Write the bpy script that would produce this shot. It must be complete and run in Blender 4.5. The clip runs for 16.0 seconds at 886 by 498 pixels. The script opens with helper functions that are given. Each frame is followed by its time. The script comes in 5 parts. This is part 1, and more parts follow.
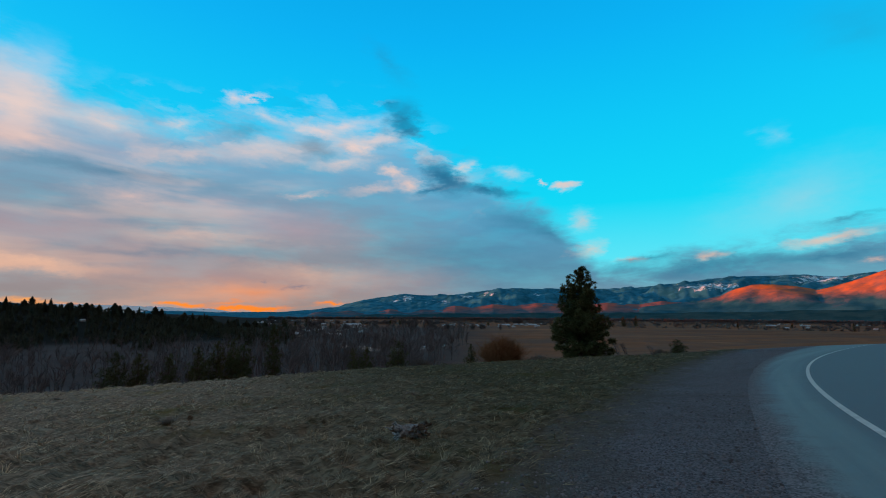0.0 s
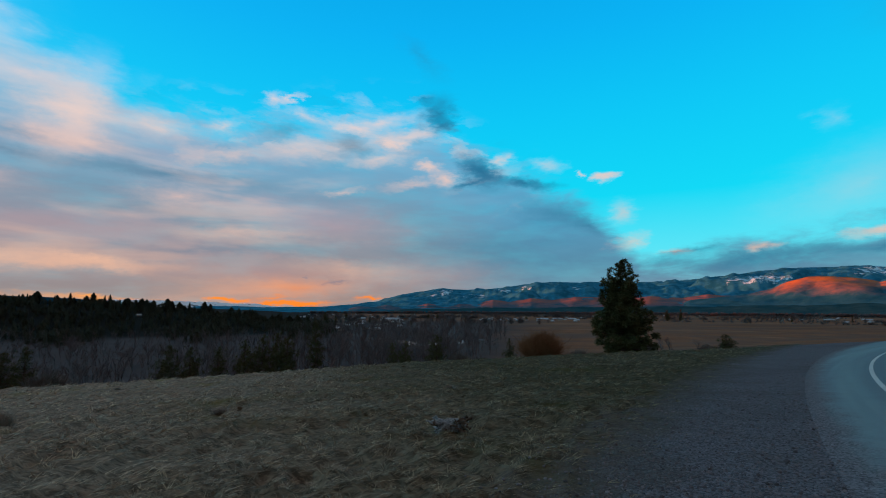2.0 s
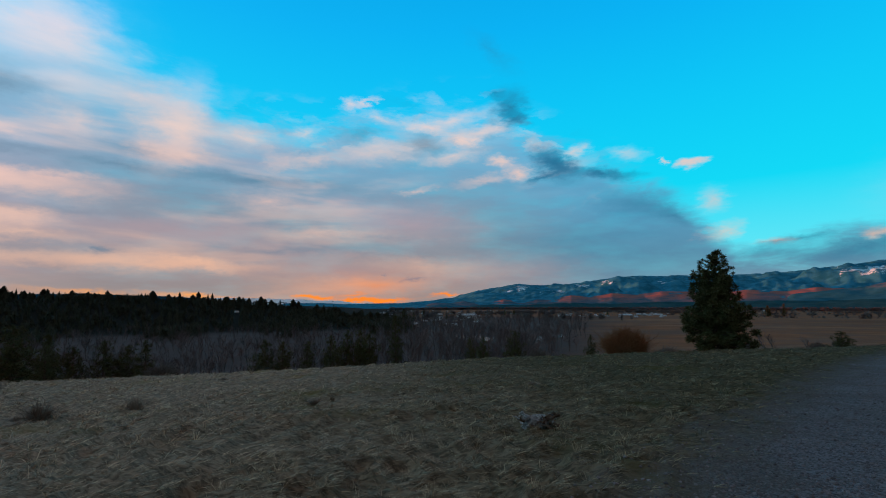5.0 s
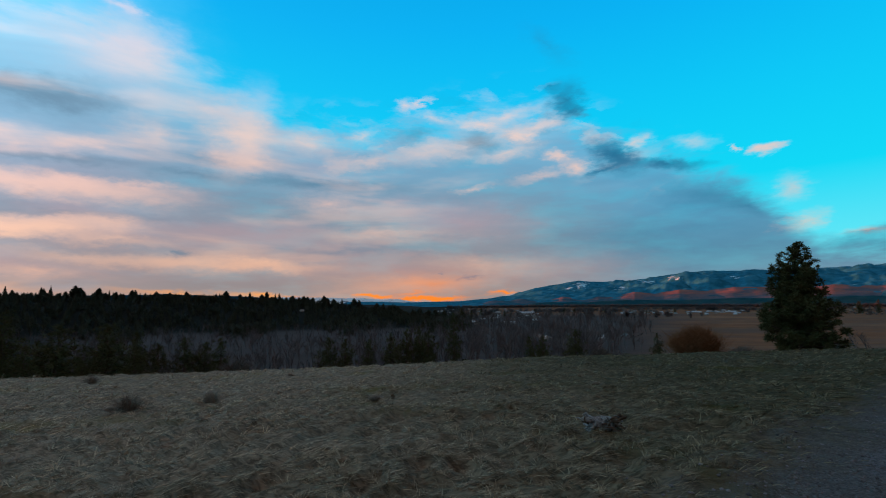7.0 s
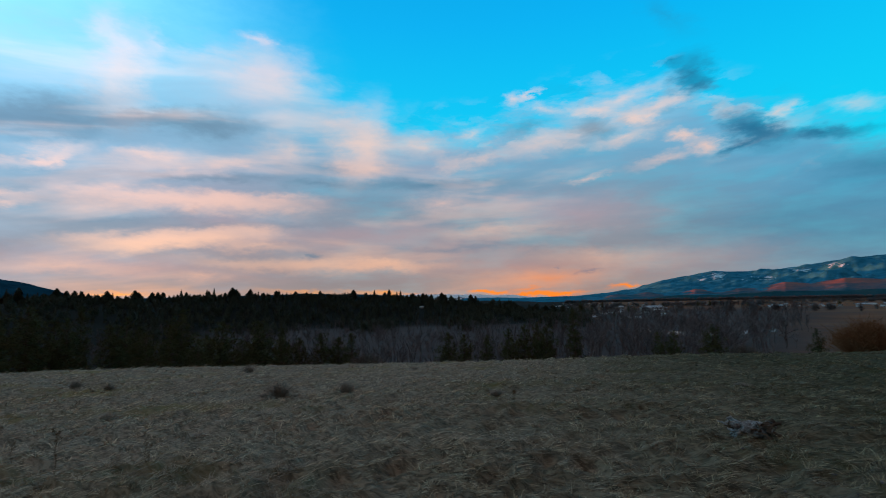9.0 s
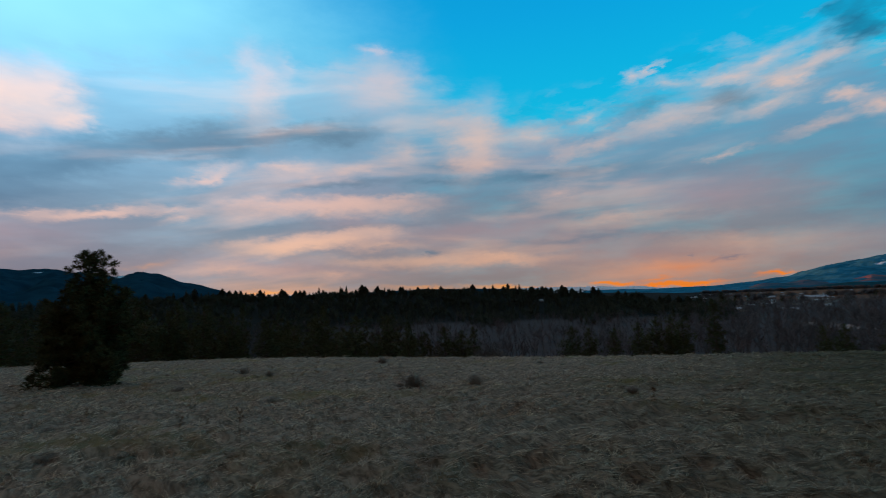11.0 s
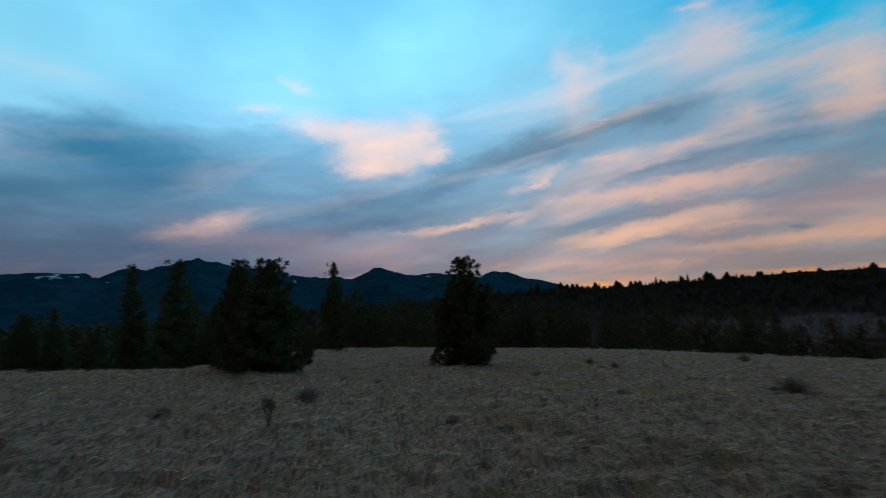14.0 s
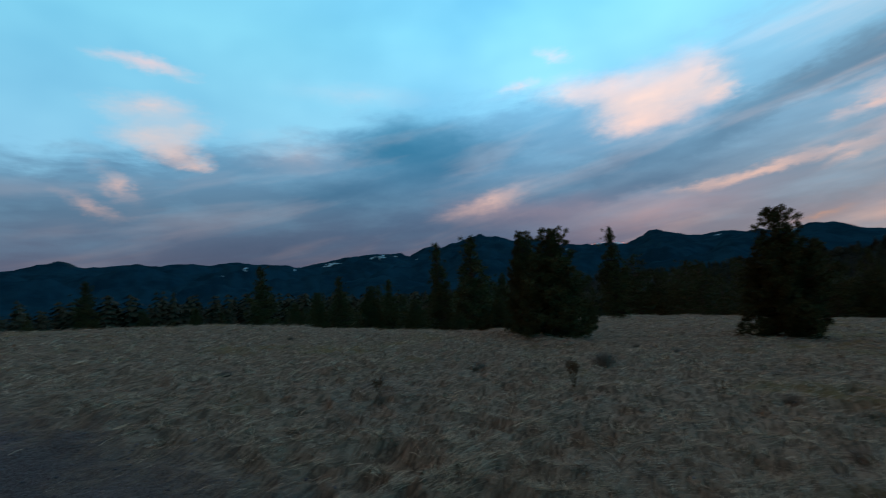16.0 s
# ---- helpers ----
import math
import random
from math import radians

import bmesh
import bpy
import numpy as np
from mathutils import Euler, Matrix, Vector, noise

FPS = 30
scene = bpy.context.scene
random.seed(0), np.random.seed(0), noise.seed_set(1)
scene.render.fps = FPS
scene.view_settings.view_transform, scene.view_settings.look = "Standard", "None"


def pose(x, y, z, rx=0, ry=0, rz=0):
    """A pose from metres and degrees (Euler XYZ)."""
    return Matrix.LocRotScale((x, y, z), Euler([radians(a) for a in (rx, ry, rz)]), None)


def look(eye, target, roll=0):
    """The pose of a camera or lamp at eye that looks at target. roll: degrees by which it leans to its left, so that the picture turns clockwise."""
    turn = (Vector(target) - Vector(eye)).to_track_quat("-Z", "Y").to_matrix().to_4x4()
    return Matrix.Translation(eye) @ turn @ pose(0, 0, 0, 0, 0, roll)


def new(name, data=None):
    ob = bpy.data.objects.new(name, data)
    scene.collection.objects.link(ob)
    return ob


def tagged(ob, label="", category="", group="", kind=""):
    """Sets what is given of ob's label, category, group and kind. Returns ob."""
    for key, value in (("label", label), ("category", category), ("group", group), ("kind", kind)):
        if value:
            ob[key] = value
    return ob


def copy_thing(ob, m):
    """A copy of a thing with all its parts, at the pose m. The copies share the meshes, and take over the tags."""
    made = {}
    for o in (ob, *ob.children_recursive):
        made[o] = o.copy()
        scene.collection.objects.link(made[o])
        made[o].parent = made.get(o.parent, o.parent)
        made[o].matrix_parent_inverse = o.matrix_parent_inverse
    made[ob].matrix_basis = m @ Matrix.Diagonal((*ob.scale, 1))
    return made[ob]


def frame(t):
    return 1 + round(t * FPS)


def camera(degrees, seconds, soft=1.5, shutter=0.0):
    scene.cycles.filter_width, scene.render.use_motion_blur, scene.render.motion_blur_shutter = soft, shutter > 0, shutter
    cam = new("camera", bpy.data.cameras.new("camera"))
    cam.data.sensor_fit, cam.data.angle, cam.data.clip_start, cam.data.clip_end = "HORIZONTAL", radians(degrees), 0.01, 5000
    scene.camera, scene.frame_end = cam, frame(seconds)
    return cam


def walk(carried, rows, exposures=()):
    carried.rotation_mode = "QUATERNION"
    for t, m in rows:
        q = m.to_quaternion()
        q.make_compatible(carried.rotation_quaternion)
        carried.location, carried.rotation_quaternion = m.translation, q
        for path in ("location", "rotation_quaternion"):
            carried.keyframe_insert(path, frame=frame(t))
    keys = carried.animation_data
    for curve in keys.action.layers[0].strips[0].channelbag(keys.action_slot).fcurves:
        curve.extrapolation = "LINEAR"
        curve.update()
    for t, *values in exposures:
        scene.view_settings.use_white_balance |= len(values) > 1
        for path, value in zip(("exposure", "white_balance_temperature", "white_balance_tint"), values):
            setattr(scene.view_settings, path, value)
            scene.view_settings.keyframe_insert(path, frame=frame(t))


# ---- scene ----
EYE = 1.7
cam = camera(85.93, 16.0, soft=1.0, shutter=0.4)
walk(cam, [
    (0.0, pose(0.00, 0.00, EYE, 97.78, -0.40, -0.05)),
    (0.5, pose(-0.00, 0.03, EYE, 97.48, -0.35, 0.82)),
    (1.0, pose(-0.01, 0.03, EYE - 0.01, 97.16, -0.35, 1.93)),
    (1.5, pose(-0.02, 0.01, EYE, 97.10, -0.26, 3.13)),
    (2.0, pose(-0.03, -0.00, EYE + 0.01, 97.08, -0.26, 4.44)),
    (2.5, pose(-0.03, -0.04, EYE + 0.01, 97.00, -0.37, 6.08)),
    (3.0, pose(-0.04, -0.04, EYE, 96.56, -0.60, 7.84)),
    (3.5, pose(-0.09, -0.07, EYE + 0.01, 96.41, -0.32, 9.09)),
    (4.0, pose(-0.12, -0.07, EYE, 96.53, -0.18, 10.90)),
    (6.5, pose(-0.20, -0.01, EYE, 96.37, 0.36, 17.77)),
    (7.0, pose(-0.19, 0.02, EYE, 96.39, 0.41, 20.38)),
    (7.5, pose(-0.19, 0.01, EYE - 0.01, 96.43, 0.61, 23.28)),
    (8.0, pose(-0.19, -0.00, EYE, 96.33, 0.65, 26.62)),
    (8.5, pose(-0.19, -0.02, EYE, 96.39, 1.00, 30.36)),
    (9.0, pose(-0.21, -0.03, EYE, 96.08, 1.26, 34.20)),
    (11.5, pose(-0.37, -0.21, EYE - 0.01, 95.88, 2.38, 55.26)),
    (12.0, pose(-0.36, -0.24, EYE, 95.99, 2.62, 63.86)),
    (12.5, pose(-0.36, -0.24, EYE + 0.01, 96.16, 3.11, 70.12)),
    (13.0, pose(-0.37, -0.24, EYE + 0.01, 96.45, 2.90, 75.08)),
    (13.5, pose(-0.36, -0.26, EYE + 0.01, 96.69, 3.00, 80.85)),
    (14.0, pose(-0.36, -0.28, EYE + 0.01, 96.84, 3.73, 87.10)),
    (14.5, pose(-0.38, -0.31, EYE, 96.46, 4.13, 95.86)),
    (15.0, pose(-0.38, -0.41, EYE, 95.77, 3.99, 102.56)),
    (15.5, pose(-0.37, -0.54, EYE - 0.01, 95.81, 4.69, 109.95)),
    (16.0, pose(-0.35, -0.66, EYE, 95.44, 5.02, 119.19)),
], exposures=[(0.0, 0.0), (9.0, 0.0), (11.5, -0.34), (13.0, -0.36), (16.0, -0.32)])

# ---------------------------------------------------------------- world and sun
SUN_AZ, SUN_EL = 84.0, 0.9          # azimuths: degrees to the left of the y axis


def aim(az, el):
    a, e = radians(az), radians(el)
    return Vector((-math.sin(a) * math.cos(e), math.cos(a) * math.cos(e), math.sin(e)))


sun = new("sun", bpy.data.lights.new("sun", "SUN"))
sun.data.energy, sun.data.angle, sun.data.color = 9.0, radians(0.6), (1.0, 0.17, 0.025)
sun.matrix_world = look(aim(SUN_AZ, SUN_EL) * 50, (0, 0, 0))


class Net:
    """A small hand for node trees."""

    def __init__(self, tree):
        self.tree = tree

    def node(self, kind, inputs=()):
        n = self.tree.nodes.new(kind)
        for k, v in dict(inputs).items():
            self.put(n.inputs[k], v)
        return n

    def put(self, socket, v):
        if isinstance(v, bpy.types.NodeSocket):
            self.tree.links.new(v, socket)
        elif isinstance(v, (tuple, list)) and len(v) == 3 and socket.type == "RGBA":
            socket.default_value = (*v, 1)
        else:
            socket.default_value = v

    def math(self, op, a, b=0.0, c=None, clamp=False):
        n = self.tree.nodes.new("ShaderNodeMath")
        n.operation, n.use_clamp = op, clamp
        self.put(n.inputs[0], a), self.put(n.inputs[1], b)
        if c is not None:
            self.put(n.inputs[2], c)
        return n.outputs[0]

    def ramp(self, fac, stops, smooth=False):
        n = self.tree.nodes.new("ShaderNodeValToRGB")
        n.color_ramp.interpolation = "EASE" if smooth else "LINEAR"
        while len(n.color_ramp.elements) < len(stops):
            n.color_ramp.elements.new(0.5)
        for e, (p, c) in zip(n.color_ramp.elements, stops):
            e.position = p
            e.color = (c, c, c, 1) if isinstance(c, (int, float)) else (*c, 1)
        self.put(n.inputs[0], fac)
        return n.outputs[0]

    def mix(self, fac, a, b, blend="MIX"):
        n = self.tree.nodes.new("ShaderNodeMix")
        n.data_type, n.blend_type = "RGBA", blend
        self.put(n.inputs[0], fac), self.put(n.inputs[6], a), self.put(n.inputs[7], b)
        return n.outputs[2]

    def noise(self, vec, scale, detail=4.0, rough=0.55, distort=0.0, color=False):
        n = self.tree.nodes.new("ShaderNodeTexNoise")
        self.put(n.inputs["Vector"], vec)
        n.inputs["Scale"].default_value, n.inputs["Detail"].default_value = scale, detail
        n.inputs["Roughness"].default_value, n.inputs["Distortion"].default_value = rough, distort
        return n.outputs[1 if color else 0]

    def xyz(self, x, y, z=0.0):
        n = self.tree.nodes.new("ShaderNodeCombineXYZ")
        for s, v in zip(n.inputs, (x, y, z)):
            self.put(s, v)
        return n.outputs[0]

    def scaled(self, vec, s):
        n = self.tree.nodes.new("ShaderNodeVectorMath")
        n.operation = "MULTIPLY"
        self.put(n.inputs[0], vec)
        n.inputs[1].default_value = s
        return n.outputs[0]

    def smooth(self, x, lo, hi):
        n = self.tree.nodes.new("ShaderNodeMapRange")
        n.interpolation_type = "SMOOTHSTEP"
        self.put(n.inputs[0], x)
        n.inputs[1].default_value, n.inputs[2].default_value = lo, hi
        return n.outputs[0]


def srgb(r, g, b):
    return tuple((c / 255 / 12.92) if c <= 10 else ((c / 255 + 0.055) / 1.055) ** 2.4 for c in (r, g, b))


# Clouds as (azimuth, elevation, half width, half height, tilt, strength), all in degrees of the sky.
LIT_NORTH = [
    (43.8, 18.5, 2.9, 3.4, -24, 0.9), (43.0, 15.7, 3.6, 0.86, 1, 0.6), (37.5, 18.2, 3.8, 1.01, -3, 0.6), (46.8, 20.7, 3.4, 1.05, -1, 0.4),
    (52.6, 17.4, 2.5, 1.13, -1, 0.4), (59.4, 15.1, 2.6, 0.47, 11, 0.35), (63.4, 14.5, 1.5, 0.59, 12, 0.4), (30.3, 19.5, 2.1, 0.44, 14, 0.5),
    (29.5, 16.6, 4.1, 0.52, 12, 0.5), (21.9, 17.7, 6.3, 0.92, 8, 0.4), (24.7, 23.2, 0.9, 0.62, 1, 0.95), (23.2, 23.6, 1.0, 0.26, 35, 0.9),
    (21.6, 21.9, 1.7, 0.39, -20, 0.6)]
LIT_RIM = [
    (15.6, 20.9, 4.2, 0.38, -9, 1.08), (12.1, 21.7, 4.1, 0.51, 10, 0.68), (10.6, 19.2, 1.5, 0.51, -3, 1.35), (8.3, 20.3, 3.7, 0.45, 10, 0.68),
    (12.2, 17.5, 3.4, 0.52, 5, 0.61), (6.5, 16.8, 1.6, 0.32, -4, 1.08), (4.1, 15.6, 1.5, 0.64, -5, 1.35), (8.2, 15.0, 4.0, 0.39, 11, 0.54),
    (16.4, 13.7, 2.1, 0.27, 8, 0.54), (-2.9, 17.6, 1.3, 0.43, 18, 0.61), (-8.1, 16.8, 2.2, 0.47, -4, 0.41), (-14.9, 15.0, 1.4, 0.33, 4, 1.35),
    (-12.5, 15.7, 0.4, 0.22, -10, 0.81), (-16.5, 11.0, 1.6, 0.76, -8, 0.41), (-17.3, 7.7, 1.8, 0.53, 24, 0.47)]
LIT_LOW = [
    (34.1, 11.6, 3.9, 0.66, 2, 0.55), (58.8, 11.8, 3.9, 0.48, -1, 0.5), (54.2, 10.9, 5.3, 0.74, -3, 0.45), (60.2, 7.3, 5.7, 0.68, 2, 0.5), (55.3, 6.4, 5.6, 0.45, 1, 0.5),
    (44.9, 4.3, 12.4, 0.56, -1, 0.55), (61.1, 3.1, 3.9, 0.46, 2, 0.4), (15.9, 4.4, 8.1, 0.81, -3, 0.4), (26.1, 2.1, 9.3, 0.81, 0, 0.35), (26.8, 8.2, 10.1, 0.47, 0, 0.3)]
LIT_EAST = [
    (-39.8, 7.5, 3.3, 0.31, 7, 1.0), (-42.5, 5.4, 1.1, 0.2, 2, 0.5), (-29.8, 6.3, 1.3, 0.3, 0, 0.6), (-21.3, 6.2, 1.9, 0.32, 3, 0.4), (-35.9, 17.7, 1.3, 0.77, 24, 0.1),
    (-37.3, 11.7, 7.6, 2.17, 14, 0.16)]
LIT_WEST = [
    (69.4, 22.0, 3.0, 2.9, 12, 0.35), (70.3, 26.9, 2.0, 1.36, -30, 0.25), (55.5, 28.5, 1.9, 0.46, -6, 0.6), (55.3, 25.4, 4.8, 2.0, 7, 0.45),
    (66.0, 15.4, 2.6, 0.8, 7, 0.3), (73.3, 14.9, 3.2, 0.63, 15, 0.35), (59.3, 11.1, 11.0, 0.75, 0, 0.75), (68.4, 11.3, 5.9, 0.46, 0, 0.45), (64.2, 6.9, 8.8, 0.66, 5, 1.0),
    (56.3, 8.3, 3.6, 0.38, 2, 0.45), (76.8, 9.4, 2.4, 0.36, 13, 0.45), (56.2, 4.6, 9.5, 0.51, -3, 0.4), (72.8, 3.8, 7.0, 0.49, 1, 0.35), (40.1, 4.2, 8.1, 0.47, -3, 0.4)]
LIT_SUNSET = [
    (97.1, 21.0, 4.5, 1.22, -10, 0.78), (92.7, 19.2, 6.0, 2.11, 0, 1.23), (94.6, 16.8, 4.3, 0.81, 3, 0.98), (88.8, 20.5, 2.6, 1.67, -17, 0.65),
    (101.5, 21.2, 3.6, 1.0, -9, 0.52), (103.5, 25.6, 1.6, 0.58, -22, 0.52), (107.4, 23.0, 2.0, 0.49, 0, 0.39), (86.5, 17.8, 2.4, 0.77, 10, 0.78),
    (69.1, 24.7, 2.3, 2.55, 41, 0.45), (66.8, 26.5, 1.4, 1.42, 30, 0.35), (54.1, 24.9, 3.8, 2.28, -11, 0.4), (54.4, 28.5, 1.6, 0.34, -3, 0.5),
    (58.2, 15.8, 3.2, 0.45, 8, 0.4), (66.2, 15.5, 4.1, 0.46, 9, 0.4), (74.7, 13.6, 2.9, 0.4, 21, 0.5)]
LIT_BANDS = [
    (84.4, 9.5, 4.0, 0.33, 9, 0.48), (78.3, 10.1, 4.8, 0.34, 6, 0.44), (61.9, 10.9, 11.0, 0.73, 3, 0.6), (64.8, 6.9, 7.0, 0.67, 6, 0.76), (53.5, 11.7, 7.2, 0.44, 1, 0.32),
    (41.7, 4.4, 7.7, 0.4, -12, 0.36)]
LIT_SOUTH = [
    (150.7, 25.4, 3.6, 0.49, -6, 1.2), (149.9, 21.6, 4.4, 0.77, 1, 0.72), (149.9, 19.0, 3.6, 1.12, 0, 0.6), (147.8, 17.2, 2.9, 0.99, -7, 0.9),
    (146.6, 15.8, 2.1, 0.35, 3, 0.72), (153.5, 13.6, 2.2, 0.65, -38, 0.48), (155.4, 11.5, 2.7, 0.49, -22, 0.42), (146.2, 19.8, 2.8, 1.03, 4, 0.36),
    (135.5, 17.6, 5.7, 1.38, 0, 0.18), (112.3, 10.5, 4.7, 0.61, 12, 0.54), (84.4, 9.7, 4.2, 0.39, 9, 0.72), (89.0, 9.4, 3.1, 0.3, 6, 0.48),
    (75.6, 13.7, 2.2, 0.4, 14, 0.6), (127.1, 23.7, 8.9, 0.86, -5, 0.12)]
PINK = [
    (19.2, 10.0, 8.2, 1.9, -5, 0.7), (40.3, 6.9, 14.9, 1.6, -1, 0.4), (26.1, 3.8, 14.5, 1.69, 0, 0.55), (58.2, 9.1, 7.8, 3.23, 0, 0.35), (35.5, 15.5, 7.8, 2.56, 4, 0.25),
    (7.2, 4.2, 9.6, 1.65, -1, 0.3), (57.3, 23.1, 5.3, 2.65, -13, 0.3)]
PINK_SOUTH = [
    (113.4, 9.6, 4.7, 1.07, -3, 0.59), (94.7, 7.1, 10.8, 1.41, 5, 0.51), (67.0, 4.0, 14.4, 0.94, -3, 0.42), (107.4, 8.2, 9.8, 1.26, 2, 0.42),
    (59.6, 14.7, 14.0, 3.23, 3, 0.21), (45.4, 7.8, 11.5, 2.38, -2, 0.34)]
GREY = [
    (7.4, 28.9, 1.3, 3.03, 52, 0.2), (16.0, 19.0, 3.1, 1.03, -6, 0.8), (-9.1, 11.1, 5.9, 1.51, -20, 0.39), (-12.6, 9.7, 2.5, 0.94, -29, 0.6),
    (-2.2, 6.4, 12.8, 2.83, -3, 0.28), (-21.5, 6.0, 1.7, 0.36, 7, 0.9), (-20.2, 5.1, 3.6, 0.67, 6, 0.33)]
CUMULUS = [
    (5.2, 22.7, 2.1, 2.2, -42, 0.75), (4.2, 21.3, 1.3, 0.73, -6, 0.7), (6.9, 24.3, 1.5, 0.55, 3, 0.55), (-0.1, 16.1, 2.9, 1.64, -31, 1.7), (1.2, 14.8, 2.2, 0.51, 15, 0.8), (-5.8, 14.8, 4.1, 0.66, -7, 1.1)]
GREY_BANDS = [
    (49.3, 5.3, 1.0, 0.36, 8, 0.85), (62.6, 10.2, 1.0, 0.2, -2, 0.59), (17.2, 3.0, 1.6, 0.2, 7, 0.77), (20.5, 3.3, 0.5, 0.14, 0, 0.59), (48.7, 13.6, 6.5, 0.59, 0, 0.42),
    (35.5, 13.8, 10.3, 0.78, 0, 0.38), (58.1, 14.0, 6.6, 0.53, 5, 0.38), (59.2, 18.5, 5.2, 1.34, 7, 0.26), (32.7, 6.3, 16.0, 0.6, 1, 0.26),
    (35.4, 9.9, 12.7, 0.59, 2, 0.26)]
GREY_EAST = [
    (-41.3, 9.3, 2.4, 0.31, 8, 0.6), (-23.7, 6.5, 3.5, 0.44, 6, 0.8), (-29.1, 5.2, 9.4, 1.13, 2, 0.9), (-38.6, 5.8, 5.9, 0.53, 2, 0.8), (-44.0, 25.5, 6.5, 2.7, -20, 0.15)]
GREY_WEST = [
    (72.9, 16.5, 9.0, 1.01, 6, 0.56), (60.6, 19.2, 6.9, 0.71, 2, 0.36), (64.4, 13.3, 13.4, 0.53, 5, 0.4), (75.3, 11.7, 5.1, 0.67, 14, 0.28),
    (68.3, 8.7, 9.8, 0.4, 4, 0.32), (48.8, 5.5, 1.3, 0.4, 5, 0.8), (62.1, 10.6, 1.0, 0.18, -5, 0.64), (35.8, 13.6, 13.6, 0.8, -1, 0.28)]
GREY_SUNSET = [
    (87.0, 14.1, 8.7, 1.56, 21, 1.35), (76.5, 17.9, 9.0, 1.31, 18, 1.15), (62.6, 18.9, 8.0, 0.9, 5, 0.81), (97.7, 12.6, 9.5, 1.61, 10, 1.01),
    (93.5, 10.3, 12.3, 0.77, 8, 0.47), (60.1, 8.5, 12.7, 0.46, 3, 0.54), (45.1, 15.5, 8.5, 0.82, 0, 0.41), (116.1, 17.5, 4.4, 2.78, -2, 0.61)]
GREY_SOUTH = [
    (135, 5.5, 24, 3.6, 0, 0.85), (118, 7.5, 20, 4.0, 4, 0.85), (122.7, 17.6, 7.2, 3.05, 4, 1.86), (117.6, 14.8, 10.8, 2.58, 11, 1.17), (130.4, 12.5, 9.4, 2.33, 3, 0.85),
    (67.3, 18.8, 9.7, 0.94, 12, 1.01), (74.6, 17.3, 9.0, 0.88, 14, 0.85)]
GLOW = [
    (28.6, 0.8, 2.3, 0.19, 1, 1.44), (21.4, 0.6, 4.5, 0.26, 0, 2.04), (13.4, 1.0, 1.9, 0.17, 5, 0.96), (21.4, 2.3, 10.3, 1.06, 1, 0.3), (24.0, 1.3, 2.5, 0.2, 5, 0.6)]
GLOW_WEST = [
    (41.1, 0.8, 6.1, 0.2, -4, 0.7), (48.7, 0.95, 6.5, 0.2, -4, 0.5), (68.5, 1.2, 4.0, 0.2, -3, 0.6), (60.6, 1.3, 18.6, 0.5, -3, 0.15), (80.6, 4.4, 2.7, 0.27, 6, 0.25)]

world = bpy.data.worlds.new("world")
scene.world = world
world.use_nodes = True
world.node_tree.nodes.clear()
w = Net(world.node_tree)
direction = w.node("ShaderNodeTexCoord").outputs["Generated"]
split = w.node("ShaderNodeSeparateXYZ", {0: direction}).outputs
DEG = 180 / math.pi
az = w.math("MULTIPLY", w.math("ARCTAN2", w.math("MULTIPLY", split[0], -1.0), split[1]), DEG)
el = w.math("MULTIPLY", w.math("ARCSINE", split[2]), DEG)
plain = w.xyz(az, el)
# ragged edges: the sky's coordinates are shifted by noise drawn out along the horizon
rag1 = w.noise(w.scaled(plain, (0.13, 0.3, 1)), 1.0, 6.0, 0.62, color=True)
rag2 = w.noise(w.scaled(plain, (0.7, 1.6, 1)), 1.0, 4.0, 0.62, color=True)
r1 = w.node("ShaderNodeSeparateXYZ", {0: rag1}).outputs
r2 = w.node("ShaderNodeSeparateXYZ", {0: rag2}).outputs
u = w.math("ADD", az, w.math("ADD", w.math("MULTIPLY_ADD", r1[0], 7.0, -3.5), w.math("MULTIPLY_ADD", r2[0], 2.6, -1.3)))
v = w.math("ADD", el, w.math("ADD", w.math("MULTIPLY_ADD", r1[1], 2.6, -1.3), w.math("MULTIPLY_ADD", r2[1], 0.9, -0.45)))
ragged = w.xyz(u, v)


def clouds(lists, long=1.45, high_=1.7):
    total = 0.0
    for one in lists:
        for a, e, hw, hh, tilt, strength in one:
            m = w.node("ShaderNodeMapping", {"Vector": ragged, "Location": (a, e, 0), "Rotation": (0, 0, radians(-tilt)), "Scale": (hw * long, hh * high_, 1)})
            m.vector_type = "TEXTURE"
            g = w.node("ShaderNodeTexGradient", {0: m.outputs[0]})
            g.gradient_type = "QUADRATIC_SPHERE"
            total = w.math("MULTIPLY_ADD", g.outputs[1], strength * 1.7, total)
    return total


lit = clouds([LIT_NORTH, LIT_RIM, LIT_LOW, LIT_EAST, LIT_WEST, LIT_SUNSET, LIT_BANDS, LIT_SOUTH], 1.6, 2.3)
grey = clouds([GREY, GREY_BANDS, GREY_EAST, GREY_WEST, GREY_SUNSET, GREY_SOUTH])
dim = clouds([CUMULUS], 1.4, 1.5)
pink, glow = clouds([PINK, PINK_SOUTH], 1.8, 2.2), clouds([GLOW, GLOW_WEST], 1.5, 2.4)
